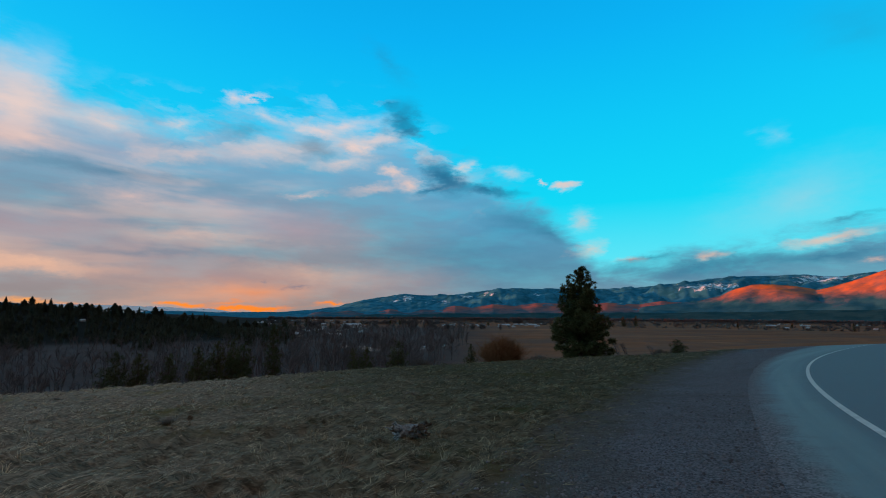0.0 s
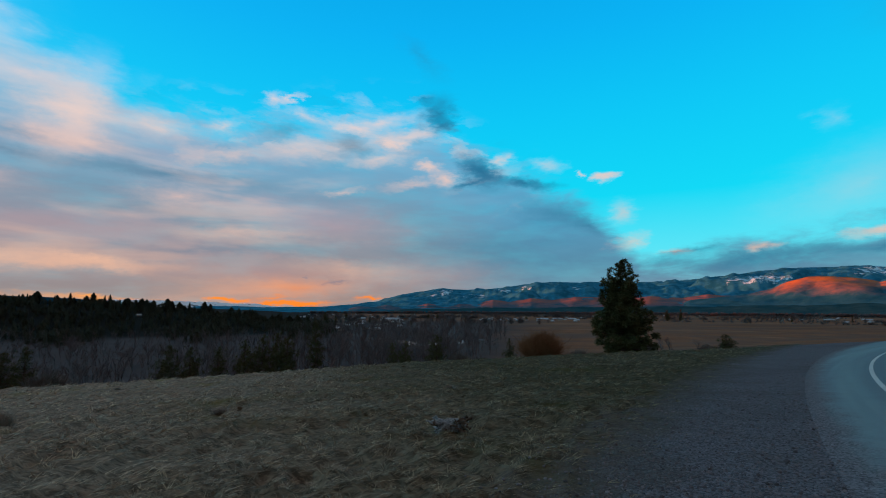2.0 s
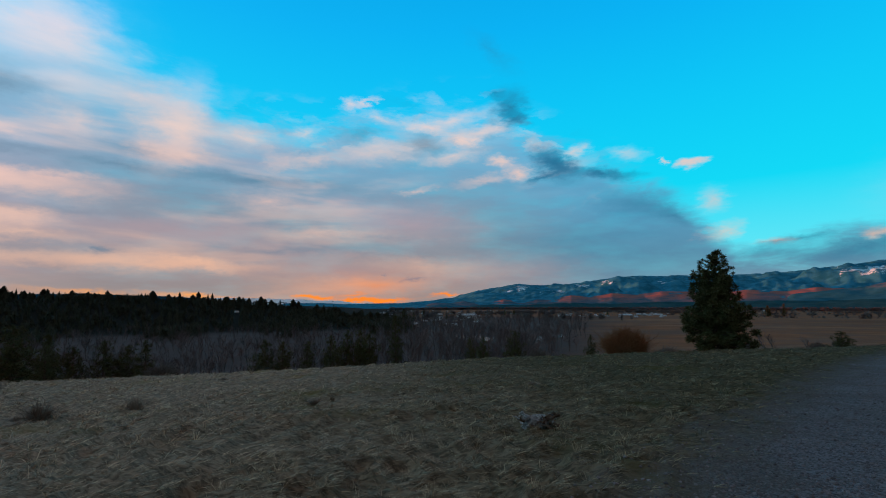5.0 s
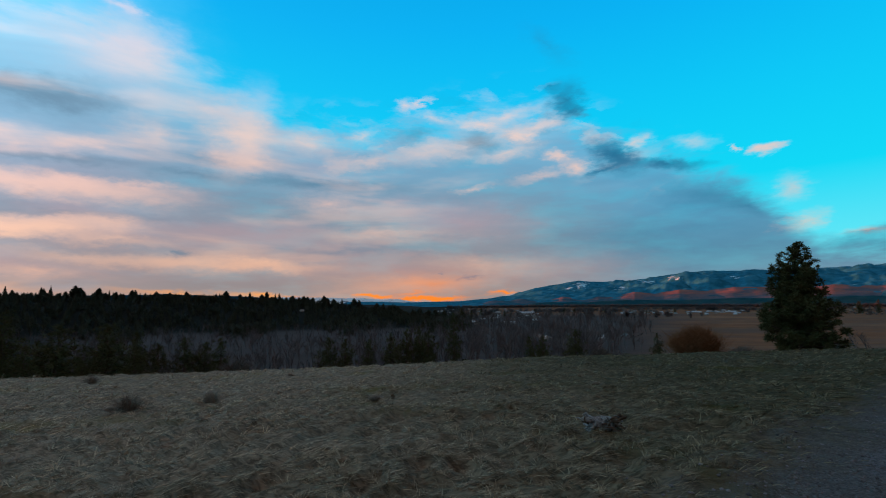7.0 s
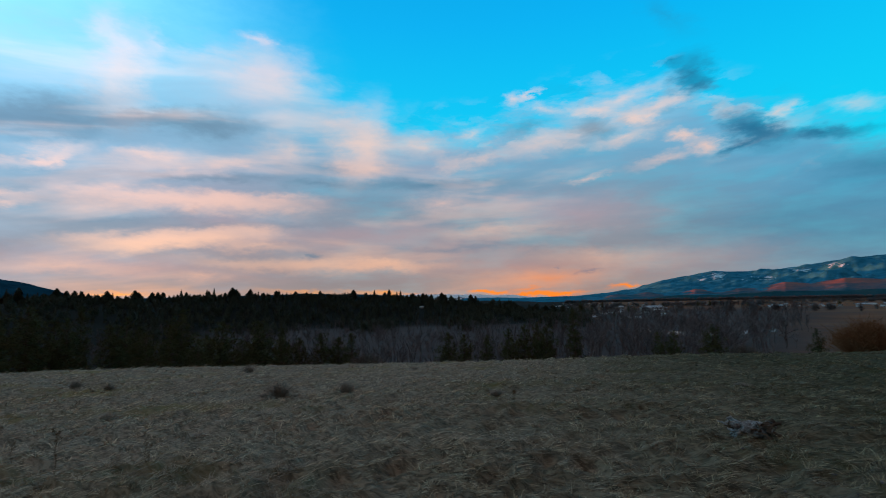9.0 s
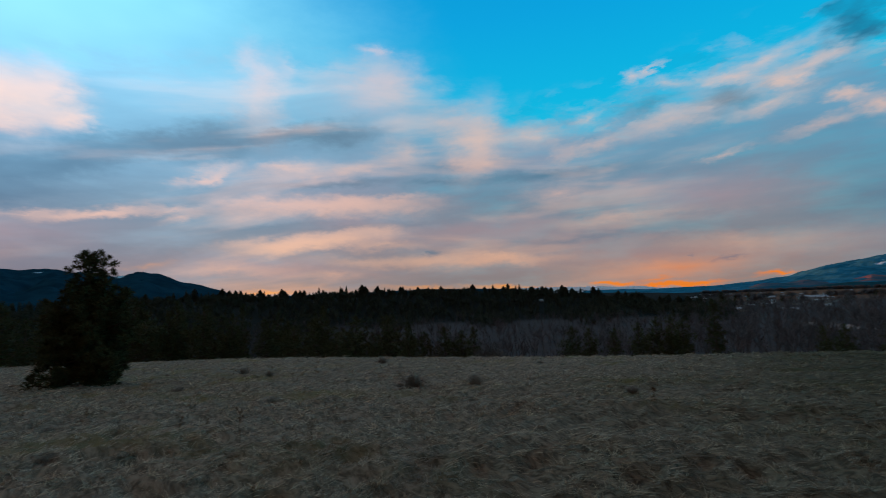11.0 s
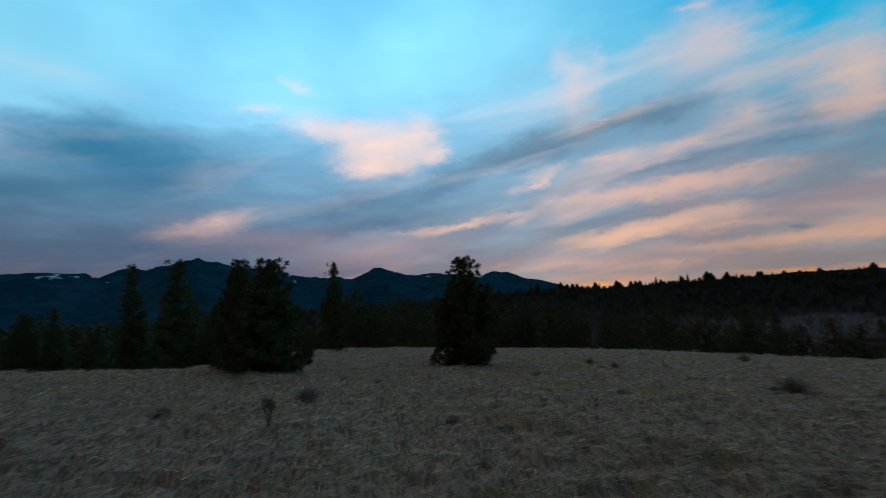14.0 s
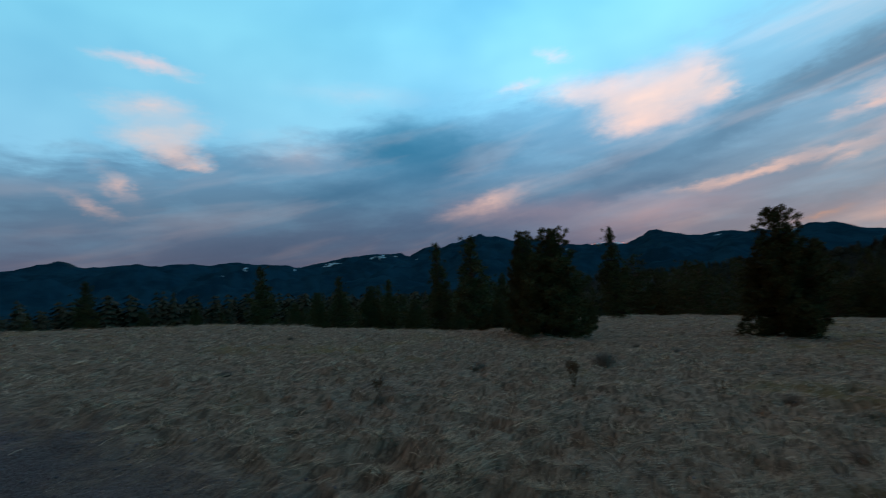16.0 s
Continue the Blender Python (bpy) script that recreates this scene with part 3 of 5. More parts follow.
EDGE_EL = [1.5, 1.8, 2.2, 2.8, 3.35, 4.0, 4.95, 5.9, 6.5, 6.75, 6.8, 6.55, 6.15, 5.4, 4.75, 4.1, 3.95, 4.6, 4.6, 3.4, 2.0, 1.2, 0.5, 0.0, 0.0]
HILL_AZ = [8, 19, 22.6, 26.5, 30, 33, 38, 44, 49, 54, 59, 63, 67, 70, 74, 80, 90, 110, 130, 165, 180]
HILL_EL = [-2.6, -2.4, -2.1, -1.5, -1.0, -0.65, -0.2, 0.15, 0.25, 0.45, 0.4, 0.3, 0.3, 0.4, 0.55, 0.4, 0.2, 0.0, -0.4, -0.8, -2.0]
FLOOR = -22.0


def waves(x, y, size, seed, octaves=4):
    """Smooth noise in numpy: sums of turned sines."""
    rng = np.random.RandomState(seed)
    out = np.zeros_like(x, dtype=float)
    amp = 1.0
    for o in range(octaves):
        for _ in range(5):
            a, ph = rng.uniform(0, 2 * np.pi, 2)
            k = 2 * np.pi / size * 2 ** o * rng.uniform(0.6, 1.5)
            out += amp * np.sin(k * (x * np.cos(a) + y * np.sin(a)) + ph) / 5
        amp *= 0.5
    return out


def smoothstep(x, lo, hi):
    t = np.clip((x - lo) / (hi - lo), 0, 1)
    return t * t * (3 - 2 * t)


def tussock(x, y):
    """0 in the hollows to 1 on the crowns of the grass tussocks."""
    a = np.abs(waves(x, y, 1.5, 12, 2)) * 1.6
    return np.clip(1 - a, 0, 1) ** 1.4 * (0.65 + 0.35 * np.clip(waves(x, y, 4.0, 15, 2), -1, 1)) + 0.12 * waves(x, y, 0.4, 16, 2)


def azimuth(x, y):
    return np.degrees(np.arctan2(-x, y))


def lean(az_):
    return FALL * np.cos(np.radians(az_ - FALL_AZ))


def rim(az_):
    """How far the meadow reaches before it falls away to the valley."""
    return EYE / (np.tan(np.radians(np.interp(az_, EDGE_AZ, EDGE_EL))) - np.minimum(lean(az_), 0.075))


def bend(y, a, b, c, d):
    """A smooth line beside the road: x for y, straight behind the camera."""
    t = np.clip(np.asarray(y, float), 0, 70)
    return a + b * t + c * t ** 2 + d * t ** 3 + (np.minimum(y, 0) * BACK - (b - BACK) * 2.0 * (1 - np.exp(np.minimum(y, 0) / 2.0)) + np.maximum(np.asarray(y, float) - 70, 0) * (b + 140 * c + 14700 * d))


BACK = 0.05
LINE, PAVE, TURF = (2.998, 0.45848, 0.0065533, 2.3843e-05), (0.89938, 0.49886, 0.0041065, 1.7431e-05), (-1.9046, 0.45403, 0.0041142, -2.3226e-06)


def gravel_at(x, y):
    """1 on the gravel shoulder and under the road, falling to 0 in the grass."""
    return smoothstep(x - bend(y, *TURF), -2.4, 2.2) * (1 - smoothstep(x - bend(y, *LINE), 10, 12))


def land(x, y, fine=True):
    """The height of the ground."""
    x, y = np.asarray(x, float), np.asarray(y, float)
    r, az_ = np.hypot(x, y), azimuth(x, y)
    z = -lean(az_) * r
    far = np.interp(np.abs(r), [0, 60, 200], [0, 0, 1])
    z = z * (1 - far) + far * np.clip(z, -16, 3)
    re = np.clip(rim(az_), 24, 70)
    over = np.log1p(np.exp(np.clip((r - re - 1.5) / 2.0, -30, 30))) * 2.0
    z = z - np.interp(az_, [-60, -40, -15, 80, 110, 170], [0.06, 0.09, 0.13, 0.14, 0.16, 0.15]) * over
    k = 3.0
    z = np.maximum(z, FLOOR) + k * np.log1p(np.exp(-np.abs(z - FLOOR) / k)) * smoothstep(r, 60, 120)
    z = np.where(r > 350, np.minimum(z, FLOOR + 3 + waves(x, y, 400, 5, 2) * 1.5), z)
    top = EYE + 650 * np.tan(np.radians(np.interp(az_, HILL_AZ, HILL_EL)))
    start = np.interp(az_, [0, 58, 72, 90, 140], [440, 420, 300, 180, 150])
    up = smoothstep(r, start, 660) * smoothstep(az_, 6, 22) * (1 - smoothstep(az_, 172, 180))
    z = z + up * (np.maximum(top, FLOOR) - z)
    if fine:
        meadow = (1 - smoothstep(r, 50, 90)) * (1 - smoothstep(gravel_at(x, y), 0.2, 0.8))
        z = z + meadow * (0.09 * waves(x, y, 3.2, 11, 3) + 0.24 * tussock(x, y))
        z = z - 0.06 * smoothstep(x - bend(y, *PAVE), 0.15, 0.5) * (1 - smoothstep(x - bend(y, *LINE), 8.4, 8.8)) * (1 - smoothstep(np.abs(y - 22), 46, 48))
        z = z + (1 - smoothstep(r, 30, 60)) * gravel_at(x, y) * 0.008 * waves(x, y, 0.6, 13, 3)
    return z


def build_ground():
    azs = np.concatenate([np.arange(-188, -52, 4), np.arange(-52, 168, 0.42), np.array([168])])
    rs = np.concatenate([[-0.02], np.exp(np.arange(np.log(0.6), np.log(80), 0.0155)), np.exp(np.arange(np.log(80), np.log(4850), 0.045)), [4900]])
    A, Rr = np.meshgrid(np.radians(azs), rs)
    x, y = -np.sin(A) * Rr, np.cos(A) * Rr
    z = land(x, y)
    z[Rr > 4700] = FLOOR
    nr, na = A.shape
    i, j = np.meshgrid(np.arange(nr - 1), np.arange(na), indexing="ij")
    # azimuths run to the left: wind the quads so that they face up
    quads = np.stack([i * na + j, (i + 1) * na + j, (i + 1) * na + (j + 1) % na, i * na + (j + 1) % na], -1).reshape(-1, 4)
    me = mesh_np("ground", np.stack([x, y, z], -1).reshape(-1, 3), quads, M_GROUND, True)
    az_ = azimuth(x, y)
    for name, val in (("gravel", gravel_at(x, y) * (1 - smoothstep(Rr, 60, 90))),
                      ("valley", smoothstep(Rr, rim(az_) * 1.15, rim(az_) * 1.7 + 8)),
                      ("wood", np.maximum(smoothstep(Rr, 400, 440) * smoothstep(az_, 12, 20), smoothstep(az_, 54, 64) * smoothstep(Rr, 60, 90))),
                      ("field", np.maximum(smoothstep(-az_, -2, 10) * smoothstep(Rr, 60, 120), smoothstep(Rr, 700, 1000) * (1 - smoothstep(az_, 14, 20))))):
        a = me.attributes.new(name, "FLOAT", "POINT")
        a.data.foreach_set("value", val.ravel().astype(np.float32))
    return tagged(new("ground", me), "dry matted straw meadow falling away to a wide brown valley floor", "ground", kind="structure")


def strip(name, x0, x1, lift, mat, label, category, y0=-25, y1=70, step=0.5, across=8):
    """A band along the road between two lines, laid on the ground."""
    ys = np.arange(y0, y1, step)
    a, b = x0(ys), x1(ys)
    t = np.linspace(0, 1, across)
    x = a[:, None] + (b - a)[:, None] * t
    y = np.broadcast_to(ys[:, None], x.shape)
    z = land(x, y, False) + lift
    n, m = x.shape
    i, j = np.meshgrid(np.arange(n - 1), np.arange(m - 1), indexing="ij")
    q = np.stack([i * m + j, i * m + j + 1, (i + 1) * m + j + 1, (i + 1) * m + j], -1).reshape(-1, 4)
    me = mesh_np(name, np.stack([x, y, z], -1).reshape(-1, 3), q, mat, True)
    return tagged(new(name, me), label, category, kind="structure")


def asphalt_mat():
    m, n, b = material("asphalt")
    p = place(n)
    grit, blot = n.noise(p, 60, 4, 0.7), n.noise(p, 0.5, 5, 0.6)
    col = n.mix(grit, (0.095, 0.128, 0.152), (0.165, 0.21, 0.24))
    col = n.mix(n.math("MULTIPLY", blot, 0.4), col, (0.135, 0.16, 0.175))
    # pale dust outside the line, swept into bands by wheels
    sweep = n.noise(n.xyz(n.math("MULTIPLY", attr(n, "across"), 1.5), n.math("MULTIPLY", attr(n, "along"), 0.05)), 1.0, 4, 0.6)
    dust = n.math("MULTIPLY", n.smooth(n.math("ADD", attr(n, "dust"), n.math("MULTIPLY_ADD", blot, 0.4, -0.2)), 0.1, 0.95), n.ramp(sweep, [(0.36, 0.3), (0.62, 1.0)]))
    col = n.mix(n.math("MULTIPLY", dust, 0.85), col, n.mix(grit, (0.155, 0.225, 0.235), (0.235, 0.32, 0.33)))
    stone = n.node("ShaderNodeTexVoronoi", {"Vector": p, "Scale": 38.0})
    loose = n.smooth(n.math("ADD", attr(n, "loose"), n.math("MULTIPLY_ADD", n.noise(p, 1.6, 6, 0.7), 1.0, -0.5)), 0.0, 0.75)
    col = n.mix(loose, col, n.mix(stone.outputs["Color"], (0.053, 0.054, 0.059), (0.265, 0.265, 0.285)))
    n.put(b.inputs["Base Color"], col)
    n.put(b.inputs["Roughness"], n.math("MULTIPLY_ADD", loose, 0.2, 0.78))
    n.put(b.inputs["Specular IOR Level"], n.math("MULTIPLY_ADD", loose, -0.2, 0.22))
    bump(n, b, n.math("ADD", grit, n.math("MULTIPLY", n.math("MULTIPLY", stone.outputs["Distance"], loose), -1.5)), 0.6, 0.012)
    return m


def build_road():
    mat = asphalt_mat()
    line = lambda d: (lambda ys: bend(ys, *LINE) + d)
    pave = lambda d: (lambda ys: bend(ys, *PAVE) + d)
    road = strip("road", pave(0), line(9.0), 0.006, mat, "grey asphalt road with a dusty shoulder curving past the meadow", "road", across=24)
    me = road.data
    co = np.empty(len(me.vertices) * 3, np.float32)
    me.vertices.foreach_get("co", co)
    co = co.reshape(-1, 3)
    d = co[:, 0] - bend(co[:, 1], *LINE)
    a = me.attributes.new("dust", "FLOAT", "POINT")
    a.data.foreach_set("value", (1 - smoothstep(d, -1.2, 0.6)).astype(np.float32))
    for name, val in (("across", d), ("along", co[:, 1])):
        a = me.attributes.new(name, "FLOAT", "POINT")
        a.data.foreach_set("value", val.astype(np.float32))
    g = co[:, 0] - bend(co[:, 1], *PAVE)
    a = me.attributes.new("loose", "FLOAT", "POINT")
    a.data.foreach_set("value", (1 - smoothstep(g, -0.3, 1.1)).astype(np.float32))
    paint = plain_mat("road_paint", (0.34, 0.37, 0.36), (0.62, 0.64, 0.62), 2.5, 0.7)
    strip("edge_line", line(-0.06), line(0.09), 0.011, paint, "worn white painted line along the edge of the road", "road marking", across=2)


build_ground()
build_road()


# ---------------------------------------------------------------- mountains
def range_mesh(name, az0, az1, crest_az, crest_el, r0, r1, base, mat, label, spur, seed, step=0.15, rows=46, back=0.12, snow=(), carve=0.8, even=0.45):
    """A mountain range as a height field between r0 and r1 metres, with its crest at the given elevations."""
    azs = np.arange(az0, az1 + step, step)
    t = np.concatenate([np.linspace(0, 1, rows), [1 + back]])
    A, T = np.meshgrid(azs, t)
    Rr = r0 + (r1 - r0) * T
    x, y = -np.sin(np.radians(A)) * Rr, np.cos(np.radians(A)) * Rr
    el_ = np.interp(A, crest_az, crest_el)
    fade = smoothstep(A, az0, az0 + 3) * (1 - smoothstep(A, az1 - 3, az1))
    rough = np.abs(waves(x, y, spur, seed, 4))
    crest = EYE + r1 * np.tan(np.radians(el_ + 0.05 * waves(x, y, spur * 0.35, seed + 1, 3)))
    up = np.clip(T, 0, 1)
    rise = (1 - even) * smoothstep(up, 0, 1) + even * up
    cut = (rough - 0.25) * 0.34 * np.sin(np.pi * up) ** 0.8
    z = base + (crest - base) * np.clip(rise + cut * carve, 0, 1.0) * fade
    z = np.where(T > 1, base, z)
    n, m = A.shape
    i, j = np.meshgrid(np.arange(n - 1), np.arange(m - 1), indexing="ij")
    q = np.stack([i * m + j, (i + 1) * m + j, (i + 1) * m + j + 1, i * m + j + 1], -1).reshape(-1, 4)
    me = mesh_np(name, np.stack([x, y, z], -1).reshape(-1, 3), q, mat, True)
    # lasting snowfields, as (azimuth, elevation, half width, half height)
    field = np.zeros_like(z)
    seen = np.degrees(np.arctan2(z - EYE, Rr))
    for a, e, hw, hh in snow:
        field = np.maximum(field, np.exp(-((A - a) / hw) ** 2 - ((seen - e) / hh) ** 2))
    at = me.attributes.new("snowfield", "FLOAT", "POINT")
    at.data.foreach_set("value", field.ravel().astype(np.float32))
    return tagged(new(name, me), label, "mountain", kind="structure")


# the haze of distance is put into these blue forest tones
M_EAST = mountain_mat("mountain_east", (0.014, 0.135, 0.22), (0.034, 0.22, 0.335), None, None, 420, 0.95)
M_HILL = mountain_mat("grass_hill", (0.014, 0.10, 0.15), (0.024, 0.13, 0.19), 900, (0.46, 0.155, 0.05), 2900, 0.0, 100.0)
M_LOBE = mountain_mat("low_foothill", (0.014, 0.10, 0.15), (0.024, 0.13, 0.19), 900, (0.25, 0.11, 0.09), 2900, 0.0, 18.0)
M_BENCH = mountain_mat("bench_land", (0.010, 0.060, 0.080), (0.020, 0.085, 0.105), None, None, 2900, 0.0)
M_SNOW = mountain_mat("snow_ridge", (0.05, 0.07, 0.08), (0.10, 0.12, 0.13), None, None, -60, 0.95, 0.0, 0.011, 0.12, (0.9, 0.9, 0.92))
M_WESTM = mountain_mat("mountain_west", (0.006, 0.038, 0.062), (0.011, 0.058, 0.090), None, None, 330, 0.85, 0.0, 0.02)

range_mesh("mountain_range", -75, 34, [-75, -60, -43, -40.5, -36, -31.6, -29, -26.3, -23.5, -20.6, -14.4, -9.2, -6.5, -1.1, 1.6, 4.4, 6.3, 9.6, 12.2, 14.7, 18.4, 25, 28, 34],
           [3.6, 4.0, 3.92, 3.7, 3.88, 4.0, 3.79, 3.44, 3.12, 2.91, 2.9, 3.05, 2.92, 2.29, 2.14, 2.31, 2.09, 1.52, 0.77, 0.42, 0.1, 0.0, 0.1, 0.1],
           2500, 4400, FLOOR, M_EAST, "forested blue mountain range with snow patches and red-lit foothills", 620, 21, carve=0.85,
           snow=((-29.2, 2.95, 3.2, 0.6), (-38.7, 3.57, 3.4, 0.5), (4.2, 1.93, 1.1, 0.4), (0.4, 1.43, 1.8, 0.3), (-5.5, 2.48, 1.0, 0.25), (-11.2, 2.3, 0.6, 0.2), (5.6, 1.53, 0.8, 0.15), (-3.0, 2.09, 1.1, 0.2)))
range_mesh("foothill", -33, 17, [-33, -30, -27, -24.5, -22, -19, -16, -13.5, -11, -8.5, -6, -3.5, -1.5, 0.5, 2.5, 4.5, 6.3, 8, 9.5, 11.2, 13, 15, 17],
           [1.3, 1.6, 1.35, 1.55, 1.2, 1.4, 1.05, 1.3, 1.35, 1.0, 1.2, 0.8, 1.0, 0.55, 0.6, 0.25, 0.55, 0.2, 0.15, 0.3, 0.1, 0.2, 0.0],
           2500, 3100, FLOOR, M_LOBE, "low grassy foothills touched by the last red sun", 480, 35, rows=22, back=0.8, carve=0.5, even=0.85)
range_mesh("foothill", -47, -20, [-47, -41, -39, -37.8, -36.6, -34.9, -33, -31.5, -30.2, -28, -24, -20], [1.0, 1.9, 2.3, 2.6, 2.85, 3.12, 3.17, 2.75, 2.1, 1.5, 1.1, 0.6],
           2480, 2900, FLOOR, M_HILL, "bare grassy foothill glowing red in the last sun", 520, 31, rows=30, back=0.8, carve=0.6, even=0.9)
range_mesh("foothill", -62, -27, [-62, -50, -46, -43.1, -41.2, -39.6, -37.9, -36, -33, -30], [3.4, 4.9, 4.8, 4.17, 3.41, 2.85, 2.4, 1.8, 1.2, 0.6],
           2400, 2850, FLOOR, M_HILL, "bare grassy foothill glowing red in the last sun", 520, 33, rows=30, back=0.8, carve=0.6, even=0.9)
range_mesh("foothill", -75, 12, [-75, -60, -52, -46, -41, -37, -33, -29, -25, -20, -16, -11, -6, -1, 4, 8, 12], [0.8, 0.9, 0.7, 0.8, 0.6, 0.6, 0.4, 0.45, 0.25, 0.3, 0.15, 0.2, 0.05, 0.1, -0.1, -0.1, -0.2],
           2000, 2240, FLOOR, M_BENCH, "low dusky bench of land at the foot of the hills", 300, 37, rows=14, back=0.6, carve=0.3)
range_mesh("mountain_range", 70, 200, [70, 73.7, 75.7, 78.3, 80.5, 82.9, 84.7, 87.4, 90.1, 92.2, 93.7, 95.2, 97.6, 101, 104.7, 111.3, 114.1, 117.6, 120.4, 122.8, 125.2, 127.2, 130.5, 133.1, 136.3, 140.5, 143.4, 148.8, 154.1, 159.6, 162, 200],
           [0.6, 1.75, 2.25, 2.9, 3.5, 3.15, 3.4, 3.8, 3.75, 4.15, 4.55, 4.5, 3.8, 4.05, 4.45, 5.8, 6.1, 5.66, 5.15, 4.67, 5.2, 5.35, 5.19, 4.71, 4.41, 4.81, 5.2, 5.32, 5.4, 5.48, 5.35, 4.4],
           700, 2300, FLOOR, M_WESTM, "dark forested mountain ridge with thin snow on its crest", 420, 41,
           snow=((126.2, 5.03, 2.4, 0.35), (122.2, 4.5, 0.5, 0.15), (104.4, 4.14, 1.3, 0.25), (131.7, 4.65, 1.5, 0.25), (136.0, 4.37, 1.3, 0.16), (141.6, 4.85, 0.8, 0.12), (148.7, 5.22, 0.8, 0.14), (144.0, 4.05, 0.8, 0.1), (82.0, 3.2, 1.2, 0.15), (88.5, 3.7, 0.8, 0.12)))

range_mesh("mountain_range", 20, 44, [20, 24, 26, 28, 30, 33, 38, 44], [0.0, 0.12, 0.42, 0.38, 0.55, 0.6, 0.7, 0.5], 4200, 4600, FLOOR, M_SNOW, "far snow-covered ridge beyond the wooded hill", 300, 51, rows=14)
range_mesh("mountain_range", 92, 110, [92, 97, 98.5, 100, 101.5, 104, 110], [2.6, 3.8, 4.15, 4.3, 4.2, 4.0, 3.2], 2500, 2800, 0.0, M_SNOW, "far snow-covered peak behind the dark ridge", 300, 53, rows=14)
# added out of sight as a blocker: keeps the low sun off the valley houses
range_mesh("mountain_range", 38, 80, [38, 42, 50, 60, 70, 80], [0.2, 0.75, 1.0, 0.85, 0.8, 0.9], 1500, 2500, FLOOR, M_WESTM, "unseen ridge added behind the wooded hill to shade the valley", 420, 57, step=0.4, rows=16)


# ---------------------------------------------------------------- trees
def needle_clump(rng, n, radius):
    """A rounded clump of needle sprays that burst from one twig end."""
    d = rng.normal(size=(n, 3)) + np.array([0, 0, 0.35])
    d /= np.linalg.norm(d, axis=1)[:, None]
    side = np.cross(d, rng.normal(size=(n, 3)))
    side /= np.linalg.norm(side, axis=1)[:, None]
    ln = radius * rng.uniform(0.65, 1.15, n)[:, None]
    a = side * radius * 0.055
    v_ = np.stack([-a * 0.3, a * 0.3, d * ln * 0.75 + a, d * ln, d * ln * 0.7 - a], 1).reshape(-1, 3)
    k = np.arange(n)[:, None] * 5
    return v_, np.concatenate([k + [0, 1, 2], k + [0, 2, 4], k + [2, 3, 4]])


def pine_meshes(name, height, outline, seed, limbs=90, clump=0.05, blades=30, lumpy=0.3):
    """A ponderosa pine: tapered trunk, limbs that sag and turn up at their tips, rounded needle clumps along them.
    outline: crown half width over height, as (height fraction, width) pairs."""
    rng = np.random.RandomState(seed)
    zs = np.linspace(0, height, 12)
    bend = np.stack([0.014 * height * np.sin(zs / height * 3 + seed), 0.012 * height * np.sin(zs / height * 4 + 2 * seed), zs], -1)
    wood = [tube(bend, np.interp(zs, [0, height * 0.06, height], [0.027 * height, 0.019 * height, 0.004 * height]), 8)]
    fs, ws = [p[0] for p in outline], [p[1] for p in outline]
    tv, tf, k = [], [], 0
    swell = rng.uniform(1 - 0.9 * lumpy, 1 + 0.55 * lumpy, (9, 8))
    for i in range(limbs):
        f = fs[0] + (0.975 - fs[0]) * ((i + rng.uniform(0, 1)) / limbs) ** 0.92
        a = i * 2.4 + rng.uniform(-0.6, 0.6)
        bulge = swell[int(f * 8.99), int(a % 6.283 / 6.284 * 8)]
        length = height * np.interp(f, fs, ws) * (1 + lumpy * rng.uniform(-1, 0.55)) * bulge
        base = np.array([np.interp(f * height, zs, bend[:, 0]), np.interp(f * height, zs, bend[:, 1]), f * height])
        s = np.linspace(0, 1, 5)
        rise = np.interp(f, [0, 0.35, 0.7, 1], [-0.30, -0.05, 0.15, 0.45])
        out_ = np.stack([np.cos(a) * s * length, np.sin(a) * s * length, length * (rise * s + 0.24 * s ** 3 - 0.12 * s * (1 - s))], -1) + base
        out_[:, :2] += rng.normal(scale=0.02 * length, size=(5, 2))
        out_[:, 2] = np.maximum(out_[:, 2], 0.02 * height)
        wood.append(tube(out_, np.linspace(0.011, 0.004, 5) * height * (0.3 + 0.7 * (1 - f)), 4))
        n = max(2, int(round((1.5 if f < 0.76 else 1.15) * length / (clump * height))))
        small = 1.0 if f < 0.76 else 0.72
        for q in range(n):
            t = 1.0 - 0.8 * (q / n) ** 0.9
            c = np.array([np.interp(t, s, out_[:, m]) for m in range(3)])
            c = c + rng.normal(size=3) * np.array([1, 1, 0.7]) * clump * height * (0.25 + 0.6 * (q > 0))
            c[2] = max(c[2], 0.03 * height)
            v_, f_ = needle_clump(rng, blades, clump * height * small * rng.uniform(0.75, 1.3) * (0.75 + 0.25 * min(1.0, length / (0.15 * height))))
            tv.append(v_ + c), tf.append(f_ + k)
            k += len(v_)
    for f in np.linspace(0.86, 1.0, 9):
        c = np.array([np.interp(f * height, zs, bend[:, m]) for m in range(3)]) + rng.normal(scale=0.012 * height, size=3) * [1, 1, 0.3]
        v_, f_ = needle_clump(rng, blades, clump * height * rng.uniform(0.55, 0.85))
        tv.append(v_ + c), tf.append(f_ + k)
        k += len(v_)
    wv, wf = merged(wood)
    return mesh_np(name + "_trunk", wv, wf, M_BARK, True), mesh_np(name + "_crown", np.concatenate(tv), np.concatenate(tf), M_NEEDLE)


def tree(name, meshes, at, turn, label, category="tree", group="", scale=(1, 1, 1), kind=""):
    e = new(name)
    child("trunk", meshes[0], e)
    child("crown", meshes[1], e)
    e.matrix_basis = pose(*at, 0, 0, turn) @ Matrix.Diagonal((*scale, 1))
    return tagged(e, label, category, group, kind)


